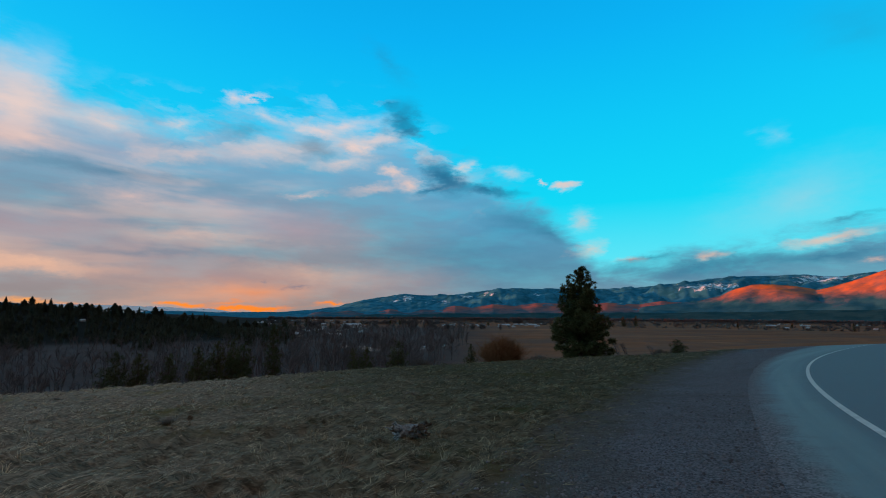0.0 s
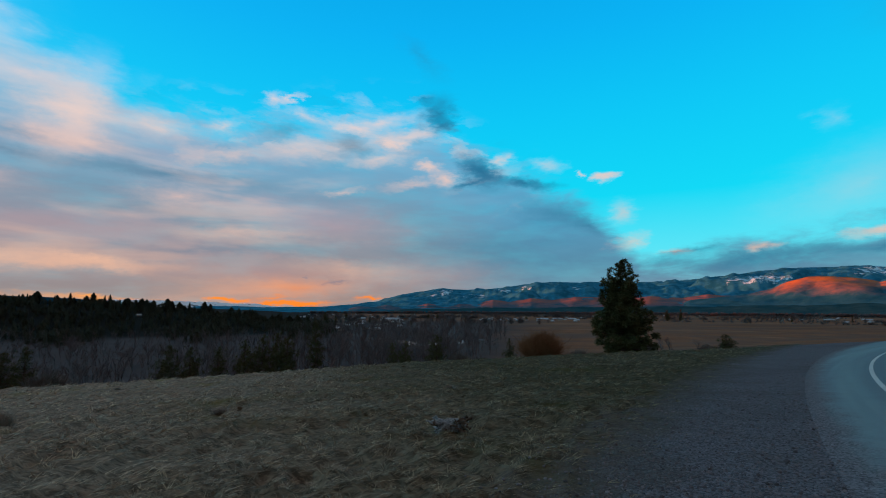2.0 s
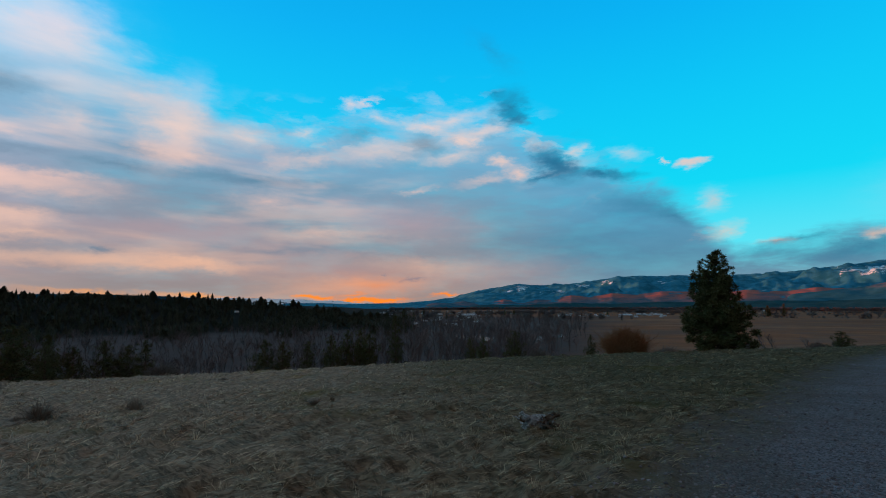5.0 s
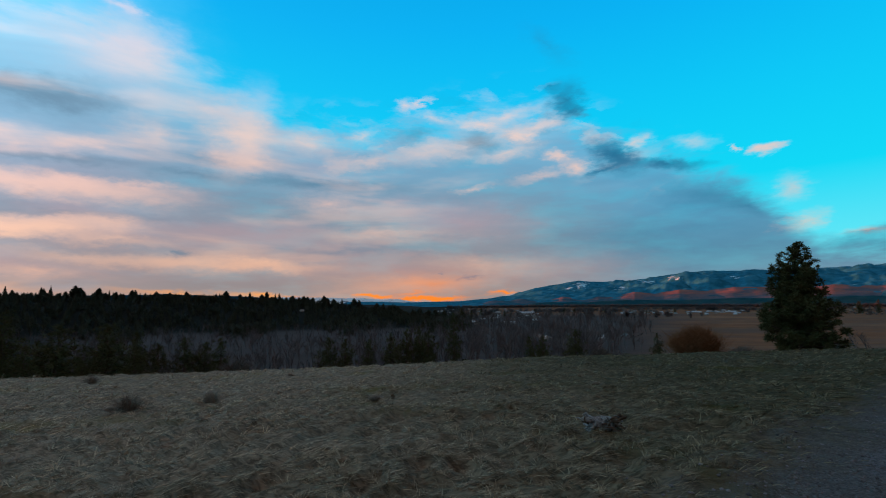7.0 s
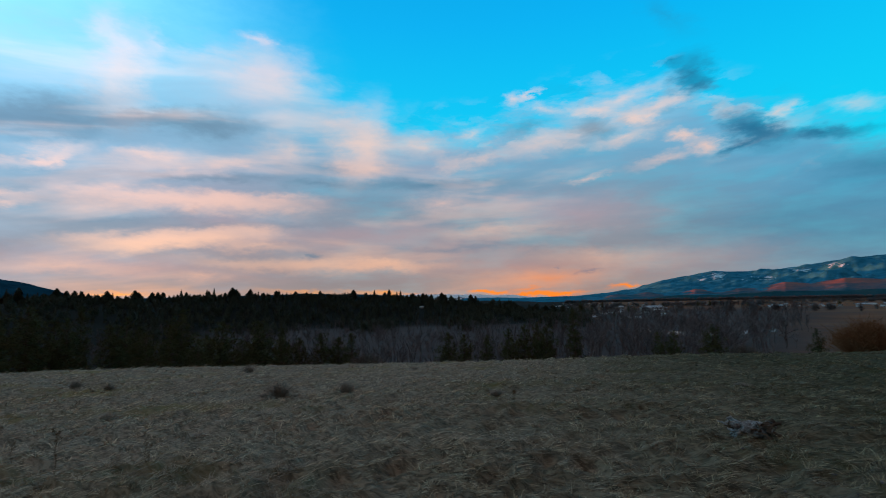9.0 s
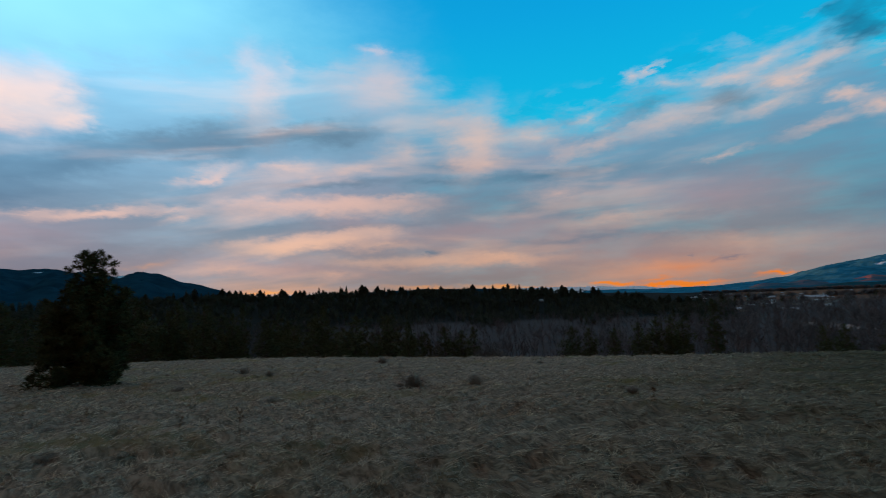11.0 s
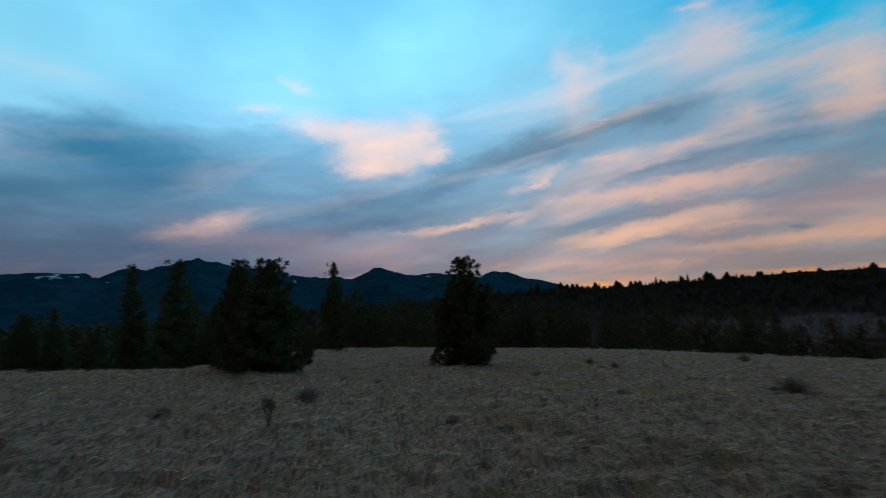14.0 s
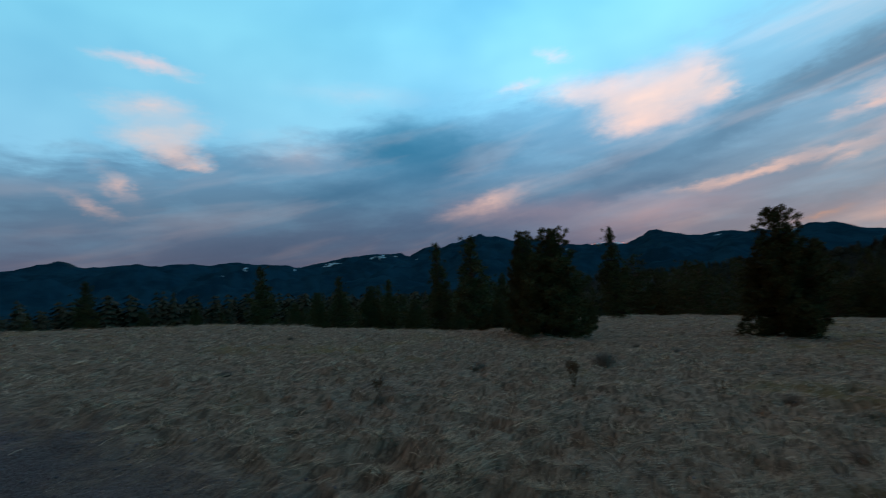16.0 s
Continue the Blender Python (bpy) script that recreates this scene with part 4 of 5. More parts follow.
def spot(az_, r, lift=0.0):
    x, y = -math.sin(radians(az_)) * r, math.cos(radians(az_)) * r
    return x, y, float(land(np.array([x]), np.array([y]), False)[0]) + lift


CONE = [(0.03, 0.19), (0.1, 0.23), (0.2, 0.26), (0.3, 0.265), (0.4, 0.225), (0.5, 0.19), (0.6, 0.17), (0.7, 0.145), (0.78, 0.115), (0.86, 0.085), (0.93, 0.05), (1.0, 0.015)]
BROAD = [(0.06, 0.24), (0.12, 0.32), (0.25, 0.30), (0.45, 0.24), (0.6, 0.20), (0.72, 0.15), (0.82, 0.115), (0.92, 0.10), (1.0, 0.03)]
KNOB = [(0.05, 0.22), (0.12, 0.28), (0.25, 0.275), (0.45, 0.25), (0.62, 0.185), (0.72, 0.13), (0.82, 0.12), (0.9, 0.105), (0.96, 0.07), (1.0, 0.02)]
SPIRE = [(0.05, 0.12), (0.2, 0.17), (0.5, 0.125), (0.72, 0.075), (0.87, 0.035), (0.93, 0.04), (1.0, 0.01)]
PINES = {
    "tall": (10.0, pine_meshes("tall", 10.0, CONE, 3, 130, 0.040, 70, 0.26)),
    "bushy": (6.0, pine_meshes("bushy", 6.0, BROAD, 5, 120, 0.043, 72, 0.22)),
    "young": (4.6, pine_meshes("young", 4.6, KNOB, 12, 110, 0.043, 72, 0.16)),
    "slim": (8.0, pine_meshes("slim", 8.0, SPIRE, 8, 100, 0.042, 44, 0.4)),
    "broad": (8.0, pine_meshes("broad", 8.0, CONE, 9, 70, 0.06, 20, 0.4)),
    "round": (8.0, pine_meshes("round", 8.0, BROAD, 17, 60, 0.065, 20, 0.45)),
    "spire": (8.0, pine_meshes("spire", 8.0, SPIRE, 23, 70, 0.055, 20, 0.45)),
}


def pine(az_, r, top_el, kind, wide=1.0, turn=0.0, label="dark green ponderosa pine with a ragged full crown", group=""):
    x, y, z = spot(az_, r)
    h = EYE + r * math.tan(radians(top_el)) - z
    h0, meshes = PINES[kind]
    s = h / h0
    return tree("pine_tree", meshes, (x, y, z - 0.05), turn, label, "tree", group, (s * wide, s * wide, s))


# the lone pine at the meadow's rim, and the trees on the meadow's far side
pine(-16.1, 55, 5.45, "tall", 1.18, 40, "tall lone ponderosa pine at the rim of the meadow")
pine(85.2, 25.0, 5.55, "young", 1.1, 0, "young pine with a dense rounded top in the meadow")
pine(107.7, 21.6, 6.3, "bushy", 1.15, 70, "broad low-branched pine in the meadow", "paired pines")
pine(110.3, 24.0, 6.35, "bushy", 0.78, 200, "broad low-branched pine in the meadow", "paired pines")
pine(103.7, 27.5, -2.2, "young", 1.1, 30, "small pine beside the larger meadow pines")
pine(100.1, 46, 5.8, "slim", 0.9, 10, group="pines past the rim")
for az_, r, e_, kind, wide in ((116.0, 42, 6.45, "slim", 1.25), (120.0, 46, 6.0, "slim", 0.8), (140.1, 48, 4.8, "slim", 1.15), (155.9, 52, 4.1, "slim", 1.2), (131.7, 40, 3.05, "slim", 1.0),
                               (128.2, 44, 1.6, "bushy", 0.8), (126, 42, 2.2, "slim", 1.0), (134.2, 42, 1.4, "bushy", 0.8), (136.6, 46, 0.4, "bushy", 0.8), (123.2, 38, -0.3, "young", 1.2),
                               (118.3, 36, -1.9, "young", 1.0), (113.4, 40, -1.0, "young", 1.2), (112.6, 44, 1.8, "slim", 1.2), (146.6, 55, 0.8, "bushy", 0.8), (151.2, 58, 1.1, "bushy", 0.7), (160, 50, 1.6, "slim", 1.0)):
    pine(az_, r, e_, kind, wide, az_ * 7, group="pines past the rim")
pine(-25.9, 62, -2.5, "round", 1.7, 20, "dark rounded juniper at the rim of the meadow")
# far conifers standing singly among the fields and houses of the valley
for az_, r, e_ in ((-20.6, 1000, -0.15), (-21.9, 1020, 0.0), (8.3, 640, -1.5), (9.6, 900, -0.8), (12.4, 700, -1.25), (13.1, 720, -1.1), (14.6, 560, -1.7), (15.8, 820, -0.7), (17.0, 600, -1.0), (18.2, 640, -0.6),
                   (6.2, 980, -0.75), (5.1, 1000, -0.7), (1.8, 930, -0.9), (-2.6, 900, -1.0), (-5.4, 950, -0.85), (-31.5, 1050, -0.6), (-36.0, 1080, -0.5), (-40.5, 900, -0.6)):
    pine(az_, r, e_, "broad" if int(r) % 3 else "spire", 1.1, az_ * 31, "dark conifer standing among the valley's fields and houses", "conifers in the valley")
# conifers on the bank below the rim
for az_, r, e_, kind, wide in ((33.8, 95, -4.0, "round", 0.9), (31.9, 98, -4.2, "broad", 0.9), (29.2, 100, -4.3, "spire", 1.2), (26.7, 105, -3.7, "broad", 0.85), (24.8, 110, -3.2, "round", 0.8),
                               (23.4, 112, -2.9, "broad", 0.8), (22.2, 108, -3.4, "round", 0.9), (19.2, 135, -1.3, "spire", 0.9), (8.8, 100, -3.9, "broad", 0.8), (10.4, 104, -4.1, "round", 0.7), (5.1, 95, -3.2, "broad", 1.0),
                               (-3.4, 80, -3.5, "broad", 0.7), (48.6, 90, -3.6, "round", 0.9), (46.6, 92, -4.1, "broad", 1.0), (45.2, 96, -3.7, "spire", 1.2)):
    pine(az_, r, e_, kind, wide, az_ * 11, "dark conifer on the bank below the meadow", "conifers on the bank")
wild = random.Random(64)
for i in range(92):
    az_ = 50.5 + 112 * (i + wild.uniform(-0.2, 1.0)) / 92
    if 83.2 < az_ < 84.4:
        continue
    r = wild.uniform(60, 96) * (1.1 if az_ < 60 else 0.9)
    e_ = float(np.interp(az_, [50, 57, 66, 75, 85, 100, 120, 140, 165], [-3.7, -2.9, -1.9, -0.3, 0.4, 0.3, -0.3, -1.0, -0.6])) + wild.uniform(-1.5, 1.1) + (1.2 if wild.random() < 0.12 else 0)
    pine(az_, r, e_, wild.choice(["round", "round", "broad", "broad", "spire"]), wild.uniform(0.75, 1.25), wild.uniform(0, 360), "dark conifer on the bank below the meadow", "conifers on the bank")


def fir_template(seed, tiers=16, per=7, full=False, fat=1.0):
    """A far conifer: a spire of drooping branch blades round a thin trunk, one metre high."""
    rng = np.random.RandomState(seed)
    tv, tf, k = [], [], 0
    for i in range(tiers):
        f = 0.08 + 0.92 * i / tiers
        for q in range(per):
            a = q * 2 * np.pi / per + i * 0.9 + rng.uniform(-0.3, 0.3)
            ln = (0.23 * (1 - f) ** 0.8 if not full else 0.20 * np.sin(np.pi * min(1, f * 0.94 + 0.06)) ** 0.6) * fat * rng.uniform(0.55, 1.3) + 0.012
            d = np.array([np.cos(a), np.sin(a), 0.0])
            s = np.array([-np.sin(a), np.cos(a), 0.0]) * ln * 0.38
            top_ = np.array([0, 0, f + 0.05])
            tv.append(np.array([top_, d * ln * 0.6 + s + [0, 0, f], d * ln + [0, 0, f - ln * 0.3], d * ln * 0.6 - s + [0, 0, f]]))
            tf.append(np.array([[0, 1, 2], [0, 2, 3]]) + k)
            k += 4
    return np.concatenate(tv), np.concatenate(tf)


def forest():
    """Conifers over the western hill: the foremost singly, the rest as one wood."""
    rng = np.random.RandomState(77)
    kinds = [fir_template(1, 12, 6), fir_template(2, 11, 7, True), fir_template(3, 12, 6, True)]
    stem = tube([(0, 0, 0), (0, 0, 0.5), (0, 0, 1)], [0.018, 0.012, 0.003], 5)
    stem_me = mesh_np("fir_trunk", *stem, M_BARK, True)
    crowns = [mesh_np("fir_crown", *fir_template(q, 22, 11, q > 4, 1.15), M_FOREST) for q in (4, 5, 6)]
    first = []
    for q, c in enumerate(crowns):
        e = new("fir_tree")
        child("trunk", stem_me, e), child("crown", c, e)
        tagged(e, "dark fir silhouetted along the crest of the wooded hill", "tree", "firs on the hill")
        first.append(e)
    for i in range(300):
        az_ = 20 + 62 * (i + rng.uniform(-1, 1)) / 300
        r = rng.uniform(630, 700)
        x, y, z = spot(az_, r)
        h = 8.5 * rng.uniform(0.55, 1.25) + (rng.uniform(2, 7) if rng.uniform() < 0.34 + 0.2 * (az_ < 40) else 0)
        m = pose(x, y, z - 0.3, 0, 0, rng.uniform(0, 360))
        e = first[i % 3]
        wide = h * rng.uniform(0.8, 1.5)
        if i < 3:
            e.matrix_basis = m @ Matrix.Diagonal((wide, wide, h, 1))
        else:
            c = copy_thing(e, Matrix.Identity(4))
            c.matrix_basis = m @ Matrix.Diagonal((wide, wide, h, 1))
    # the wood itself
    items = []
    for q, k in enumerate(kinds):
        n = 2300
        az_ = rng.uniform(17, 170, n)
        r = np.where(az_ < 75, rng.uniform(0, 1, n) ** 0.75 * 290 + 385 + 60 * np.sin(az_ * 0.55), rng.uniform(0, 1, n) ** 0.8 * 560 + 110)
        keep = ((az_ < 75) | (r > np.interp(az_, [75, 85, 170], [330, 130, 110]))) & ~((np.abs(az_ - 36.8) < 0.3) & (r < 572))
        az_, r = az_[keep], r[keep]
        x, y = -np.sin(np.radians(az_)) * r, np.cos(np.radians(az_)) * r
        z = land(x, y, False) - 0.3
        h = rng.uniform(5.5, 10, len(r)) * np.where(r > 590, 1.1, 1.0) * np.where((az_ > 74) & (r < 330), 1.5, 1.0)
        items.append(scatter(*k, np.stack([x, y, z], -1), h, rng.uniform(0, 6.28, len(r)), rng.uniform(0.85, 1.2, len(r))))
    tagged(new("forest", mesh_np("forest", *merged(items), M_FOREST)), "dense dark conifer forest over the hillside", "forest", kind="stuff")
    # belts of trees far out on the valley floor
    items = []
    for az0, az1, r0, r1, count, h0 in ((-60, 20, 1850, 2000, 2600, 9), (-50, -14, 900, 940, 160, 3.5), (-56, 2, 1000, 1850, 2200, 4.5), (0, 18, 1000, 1150, 160, 8), (-60, 2, 1450, 1520, 600, 5), (-14, 20, 1250, 1300, 160, 8), (-8, 20, 700, 780, 40, 9)):
        az_, r = rng.uniform(az0, az1, count), rng.uniform(r0, r1, count)
        x, y = -np.sin(np.radians(az_)) * r, np.cos(np.radians(az_)) * r
        near = (waves(x, y, 420, 91, 3) > -0.12) | (r > 1840)
        x, y, count = x[near], y[near], int(near.sum())
        items.append(scatter(*kinds[1], np.stack([x, y, land(x, y, False) - 0.3], -1), h0 * rng.uniform(0.6, 1.4, count), rng.uniform(0, 6.28, count), rng.uniform(1.4, 3.2, count)))
    tagged(new("tree_belt", mesh_np("tree_belt", *merged(items), M_HEDGE)), "dark belts of trees across the far valley floor", "forest", kind="stuff")


forest()


def bare_tree_mesh(seed, spread=0.5, levels=4):
    """A leafless tree one metre high: trunk and limbs, and its twigs apart."""
    rng = np.random.RandomState(seed)
    limbs, twigs = [], []

    def grow(p, d, ln, rad, lvl):
        pts = [p]
        for _ in range(3):
            d = d + rng.normal(scale=0.13, size=3) + np.array([0, 0, 0.07])
            d /= np.linalg.norm(d)
            pts.append(pts[-1] + d * ln / 3)
        if levels < 3 and lvl:
            pts = pts[::3]
        (limbs if lvl < 2 else twigs).append(tube(pts, np.linspace(rad, rad * 0.55, len(pts)), 5 if lvl < 2 and levels > 2 else 3))
        if lvl >= levels:
            return
        for _ in range(4 if lvl else 6):
            t = rng.uniform(0.35, 1.0)
            q = pts[0] + (pts[-1] - pts[0]) * t
            e = d + rng.normal(scale=spread, size=3)
            e[2] = abs(e[2]) * 0.8 + 0.15
            grow(q, e / np.linalg.norm(e), ln * rng.uniform(0.45, 0.66), rad * 0.5, lvl + 1)

    grow(np.zeros(3), np.array([0, 0, 1.0]), 0.48, 0.016, 0)
    return merged(limbs), merged(twigs)


def bare_woods():
    rng = np.random.RandomState(55)
    made = [bare_tree_mesh(s, 0.5, 3) for s in (1, 2, 3, 4)]
    first = []
    for a, b in made:
        e = new("bare_tree")
        child("trunk", mesh_np("bare_trunk", *a, M_TWIG, True), e)
        child("crown", mesh_np("bare_crown", *b, M_TWIG), e)
        first.append(tagged(e, "leafless grey cottonwood on the valley floor", "tree", "bare cottonwoods"))
    for i in range(270):
        az_ = rng.uniform(0, 62) if i < 225 else rng.uniform(-2.5, 8)
        r = rng.uniform(130, 300) if i < 225 else rng.uniform(190, 285)
        x, y, z = spot(az_, r)
        h = rng.uniform(8, 16) * float(np.interp(az_, [14, 26], [1.0, 0.72])) * (1 + 0.35 * math.sin(az_ * 0.9 + r * 0.03))
        e = first[i] if i < 4 else copy_thing(first[i % 4], Matrix.Identity(4))
        e.matrix_basis = pose(x, y, z - 0.1, 0, 0, rng.uniform(0, 360)) @ Matrix.Diagonal((h, h, h, 1))
    items = []
    for a, b in [bare_tree_mesh(s, 0.55, 2) for s in (11, 12, 13, 14)]:
        n = 620
        az_, r = rng.uniform(-3, 76, n), 150 + 560 * rng.uniform(0, 1, n) ** 1.3
        keep = ((az_ < 22) | (r < 440)) & ((az_ > 3) | (r > 330))
        az_, r = az_[keep], r[keep]
        x, y = -np.sin(np.radians(az_)) * r, np.cos(np.radians(az_)) * r
        items.append(scatter(*merged([a, b]), np.stack([x, y, land(x, y, False)], -1), rng.uniform(9, 16, len(r)) * np.interp(az_, [14, 26], [1.0, 0.66]) * (1 + 0.4 * waves(x, y, 90, 93, 2)), rng.uniform(0, 6.28, len(r))))
    tagged(new("bare_woods", mesh_np("bare_woods", *merged(items), M_TWIG)), "hazy grey belt of leafless woods along the river", "forest", kind="stuff")
    # a few bare saplings beside the lone pine
    for az_, r, top_ in ((-20.0, 72, -1.0), (-20.8, 74, -1.6), (-23.4, 76, -2.0)):
        x, y, z = spot(az_, r)
        h = EYE + r * math.tan(radians(top_)) - z
        e = copy_thing(first[1], Matrix.Identity(4))
        e.matrix_basis = pose(x, y, z - 0.1, 0, 0, az_ * 9) @ Matrix.Diagonal((h * 0.7, h * 0.7, h, 1))
        tagged(e, "slender leafless sapling near the lone pine", "tree", "bare saplings")


bare_woods()


# ---------------------------------------------------------------- shrubs, weeds and the fallen wood
def twig_bush(n, seed, flare=0.5, thick=0.006, forks=3):
    """A round bush of many upright curved twigs, one metre high."""
    rng = np.random.RandomState(seed)
    items = []
    for _ in range(n):
        a, lean_ = rng.uniform(0, 6.283), rng.uniform(0, 1) ** 0.6 * flare
        h = rng.uniform(0.65, 1.0) * (1 - 0.35 * (lean_ / flare) ** 2)
        s = np.linspace(0, 1, 4)
        d = np.stack([np.cos(a) * lean_ * s ** 1.3, np.sin(a) * lean_ * s ** 1.3, h * s], -1) + np.array([rng.normal() * 0.05, rng.normal() * 0.05, 0])
        items.append(tube(d, thick * np.array([1, 0.8, 0.6, 0.2]), 3))
        for _ in range(forks):
            t = rng.uniform(0.35, 0.9)
            p = np.array([np.interp(t, s, d[:, m]) for m in range(3)])
            e = rng.normal(size=3) * [0.12, 0.12, 0.05] + [0, 0, 0.14]
            items.append(tube([p, p + e * 0.5, p + e], thick * np.array([0.6, 0.45, 0.15]), 3))
    return merged(items)


WILLOW = mesh_np("willow_bush", *twig_bush(900, 4, 0.52, 0.0045, 7), M_WILLOW)
BRUSH = mesh_np("brush", *twig_bush(420, 6, 0.6, 0.012, 4), M_BRUSH)
x, y, z = spot(-7.0, 72)
h = EYE + 72 * math.tan(radians(-2.75)) - z
b = new("willow_bush", WILLOW)
b.matrix_basis = pose(x, y, z - 0.1, 0, 0, 20) @ Matrix.Diagonal((h * 1.3, h * 1.3, h * 1.12, 1))
tagged(b, "broad rust-orange leafless willow bush at the meadow's rim", "bush")
for az_, r, e_, wide in ((-25.9, 66, -2.95, 1.25), (-24.2, 68, -3.35, 1.5), (-18.6, 70, -3.5, 1.3), (-28.8, 80, -3.3, 0.9), (2.5, 78, -4.9, 1.6), (-11.2, 82, -4.3, 1.5), (43.5, 70, -5.6, 1.6)):
    x, y, z = spot(az_, r)
    h = EYE + r * math.tan(radians(e_)) - z
    b = new("brush", BRUSH)
    b.matrix_basis = pose(x, y, z - 0.1, 0, 0, az_ * 13) @ Matrix.Diagonal((h * wide * 0.6, h * wide * 0.6, h, 1))
    tagged(b, "dark leafless brush past the meadow's rim", "bush", "brush at the rim")


def blades(pos, heading, length, width, lift, rng):
    """Bent grass blades as strips of two joints: n positions, headings in radians, lift = rise at the middle over length."""
    n = len(pos)
    d = np.stack([np.cos(heading), np.sin(heading), np.zeros(n)], -1)
    s = np.stack([-np.sin(heading), np.cos(heading), rng.normal(scale=0.5, size=n)], -1) * (width * 0.5)[:, None]
    up = np.array([0, 0, 1.0])
    flat = np.sqrt(np.clip(1 - lift ** 2, 0.02, 1))
    mid = pos + d * (length * flat * 0.5)[:, None] + up * (length * lift * 0.62)[:, None]
    tip = pos + d * (length * flat)[:, None] + up * (length * lift * 0.75)[:, None]
    v_ = np.stack([pos - s, pos + s, mid + s * 0.8, mid - s * 0.8, tip], 1).reshape(-1, 3)
    k = np.arange(n)[:, None] * 5
    return v_, np.concatenate([k + [0, 1, 2], k + [0, 2, 3], k + [3, 2, 4]])


def on_polar(az_, r):
    return -np.sin(np.radians(az_)) * r, np.cos(np.radians(az_)) * r


def meadow_grass():
    """Dry grass pressed flat in swirls, thicker in tussocks."""
    rng = np.random.RandomState(9)
    n = 460000
    az_ = rng.uniform(-32, 166, n)
    r = np.exp(rng.uniform(np.log(3.4), np.log(60), n))
    x, y = on_polar(az_, r)
    x, y = x + rng.normal(scale=0.02 * r), y + rng.normal(scale=0.02 * r)
    keep = (gravel_at(x, y) + 0.3 * waves(x, y, 1.5, 61, 3) + rng.normal(scale=0.16, size=n) < 0.42) & (r < rim(azimuth(x, y)) * 1.25)
    x, y, r = x[keep], y[keep], r[keep]
    tuss = tussock(x, y) * 2 - 0.8
    keep = rng.uniform(size=len(x)) < np.clip(0.75 * (tuss + 0.75), 0.14, 1)
    x, y, r, tuss = x[keep], y[keep], r[keep], tuss[keep]
    heading = np.arctan2(-x, y) + np.where(waves(x, y, 7.0, 73, 1) > 0, 0.0, 0.3) + 0.5 * waves(x, y, 4.0, 71, 2) + 0.35 * waves(x, y, 1.2, 72, 2) + rng.normal(scale=0.22, size=len(x))
    lift = np.clip(0.16 + 0.16 * tuss + rng.normal(scale=0.08, size=len(x)), 0.03, 0.7)
    grow = (r / 5) ** 0.45
    length = rng.uniform(0.06, 0.165, len(x)) * (1 + 0.3 * tuss) * grow ** 0.8
    width = 0.0034 * (r / 4) ** 0.8 * rng.uniform(0.7, 1.3, len(x))
    straws = (rng.uniform(size=len(x)) < 0.025) & (r > 12)
    length, lift, width = np.where(straws, length * 1.9, length), np.where(straws, 0.93, lift), np.where(straws, width * 0.6, width)
    pos = np.stack([x, y, land(x, y) - 0.01], -1)
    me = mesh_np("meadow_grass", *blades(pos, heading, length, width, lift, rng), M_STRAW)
    a = me.attributes.new("lump", "FLOAT", "POINT")
    a.data.foreach_set("value", np.repeat((tuss + 0.8) / 2, 5).astype(np.float32))
    tagged(new("meadow_grass", me),
           "matted dry straw-coloured grass combed by the wind", "grass", kind="stuff")


def meadow_clumps():
    """Small separate clumps of stiffer grass that give the meadow its spotted, lumpy look."""
    rng = np.random.RandomState(19)
    n, k = 9000, 16
    az_, r = rng.uniform(-30, 166, n), np.exp(rng.uniform(np.log(3.6), np.log(48), n))
    x, y = on_polar(az_, r)
    keep = (gravel_at(x, y) + 0.25 * waves(x, y, 1.5, 61, 3) < 0.34) & (r < rim(azimuth(x, y)) * 1.1) & (waves(x, y, 6.0, 62, 2) > -0.35)
    x, y, r = x[keep], y[keep], r[keep]
    size = rng.uniform(0.5, 1.25, len(x)) * (r / 6) ** 0.3
    a = rng.uniform(0, 6.283, (len(x), k))
    root = rng.uniform(0, 0.07, (len(x), k)) * size[:, None]
    px, py = x[:, None] + np.cos(a) * root, y[:, None] + np.sin(a) * root
    pos = np.stack([px, py, np.repeat(land(x, y)[:, None], k, 1) - 0.015], -1).reshape(-1, 3)
    length = (rng.uniform(0.08, 0.2, (len(x), k)) * size[:, None]).ravel()
    lift = np.clip(rng.normal(0.55, 0.2, length.size), 0.1, 0.95)
    width = np.repeat(0.0036 * (r / 4) ** 0.8, k) * rng.uniform(0.7, 1.4, length.size)
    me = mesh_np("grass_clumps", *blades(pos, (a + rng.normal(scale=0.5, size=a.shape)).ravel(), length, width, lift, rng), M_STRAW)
    at = me.attributes.new("lump", "FLOAT", "POINT")
    tone = np.repeat(rng.uniform(0.2, 1.1, len(x)), k) * rng.uniform(0.7, 1.2, length.size)
    at.data.foreach_set("value", np.repeat(tone, 5).astype(np.float32))
    tagged(new("grass_clumps", me), "short clumps of dead grass dotted over the meadow", "grass", kind="stuff")


meadow_grass()
meadow_clumps()


def bunch(n, seed, spread=0.5, mat=M_SAGE, name="grass_tuft"):
    """An upright tuft of stiff blades, one metre high."""
    rng = np.random.RandomState(seed)
    a = rng.uniform(0, 6.283, n)
    root = np.stack([np.cos(a), np.sin(a), np.zeros(n)], -1) * (rng.uniform(0, 1, n) ** 0.5 * spread * 0.4)[:, None]
    ln = rng.uniform(0.6, 1.2, n)
    return mesh_np(name, *blades(root, a + rng.normal(scale=0.5, size=n), ln, rng.uniform(0.008, 0.016, n), np.clip(rng.normal(0.82, 0.16, n), 0.3, 0.99), rng), mat)


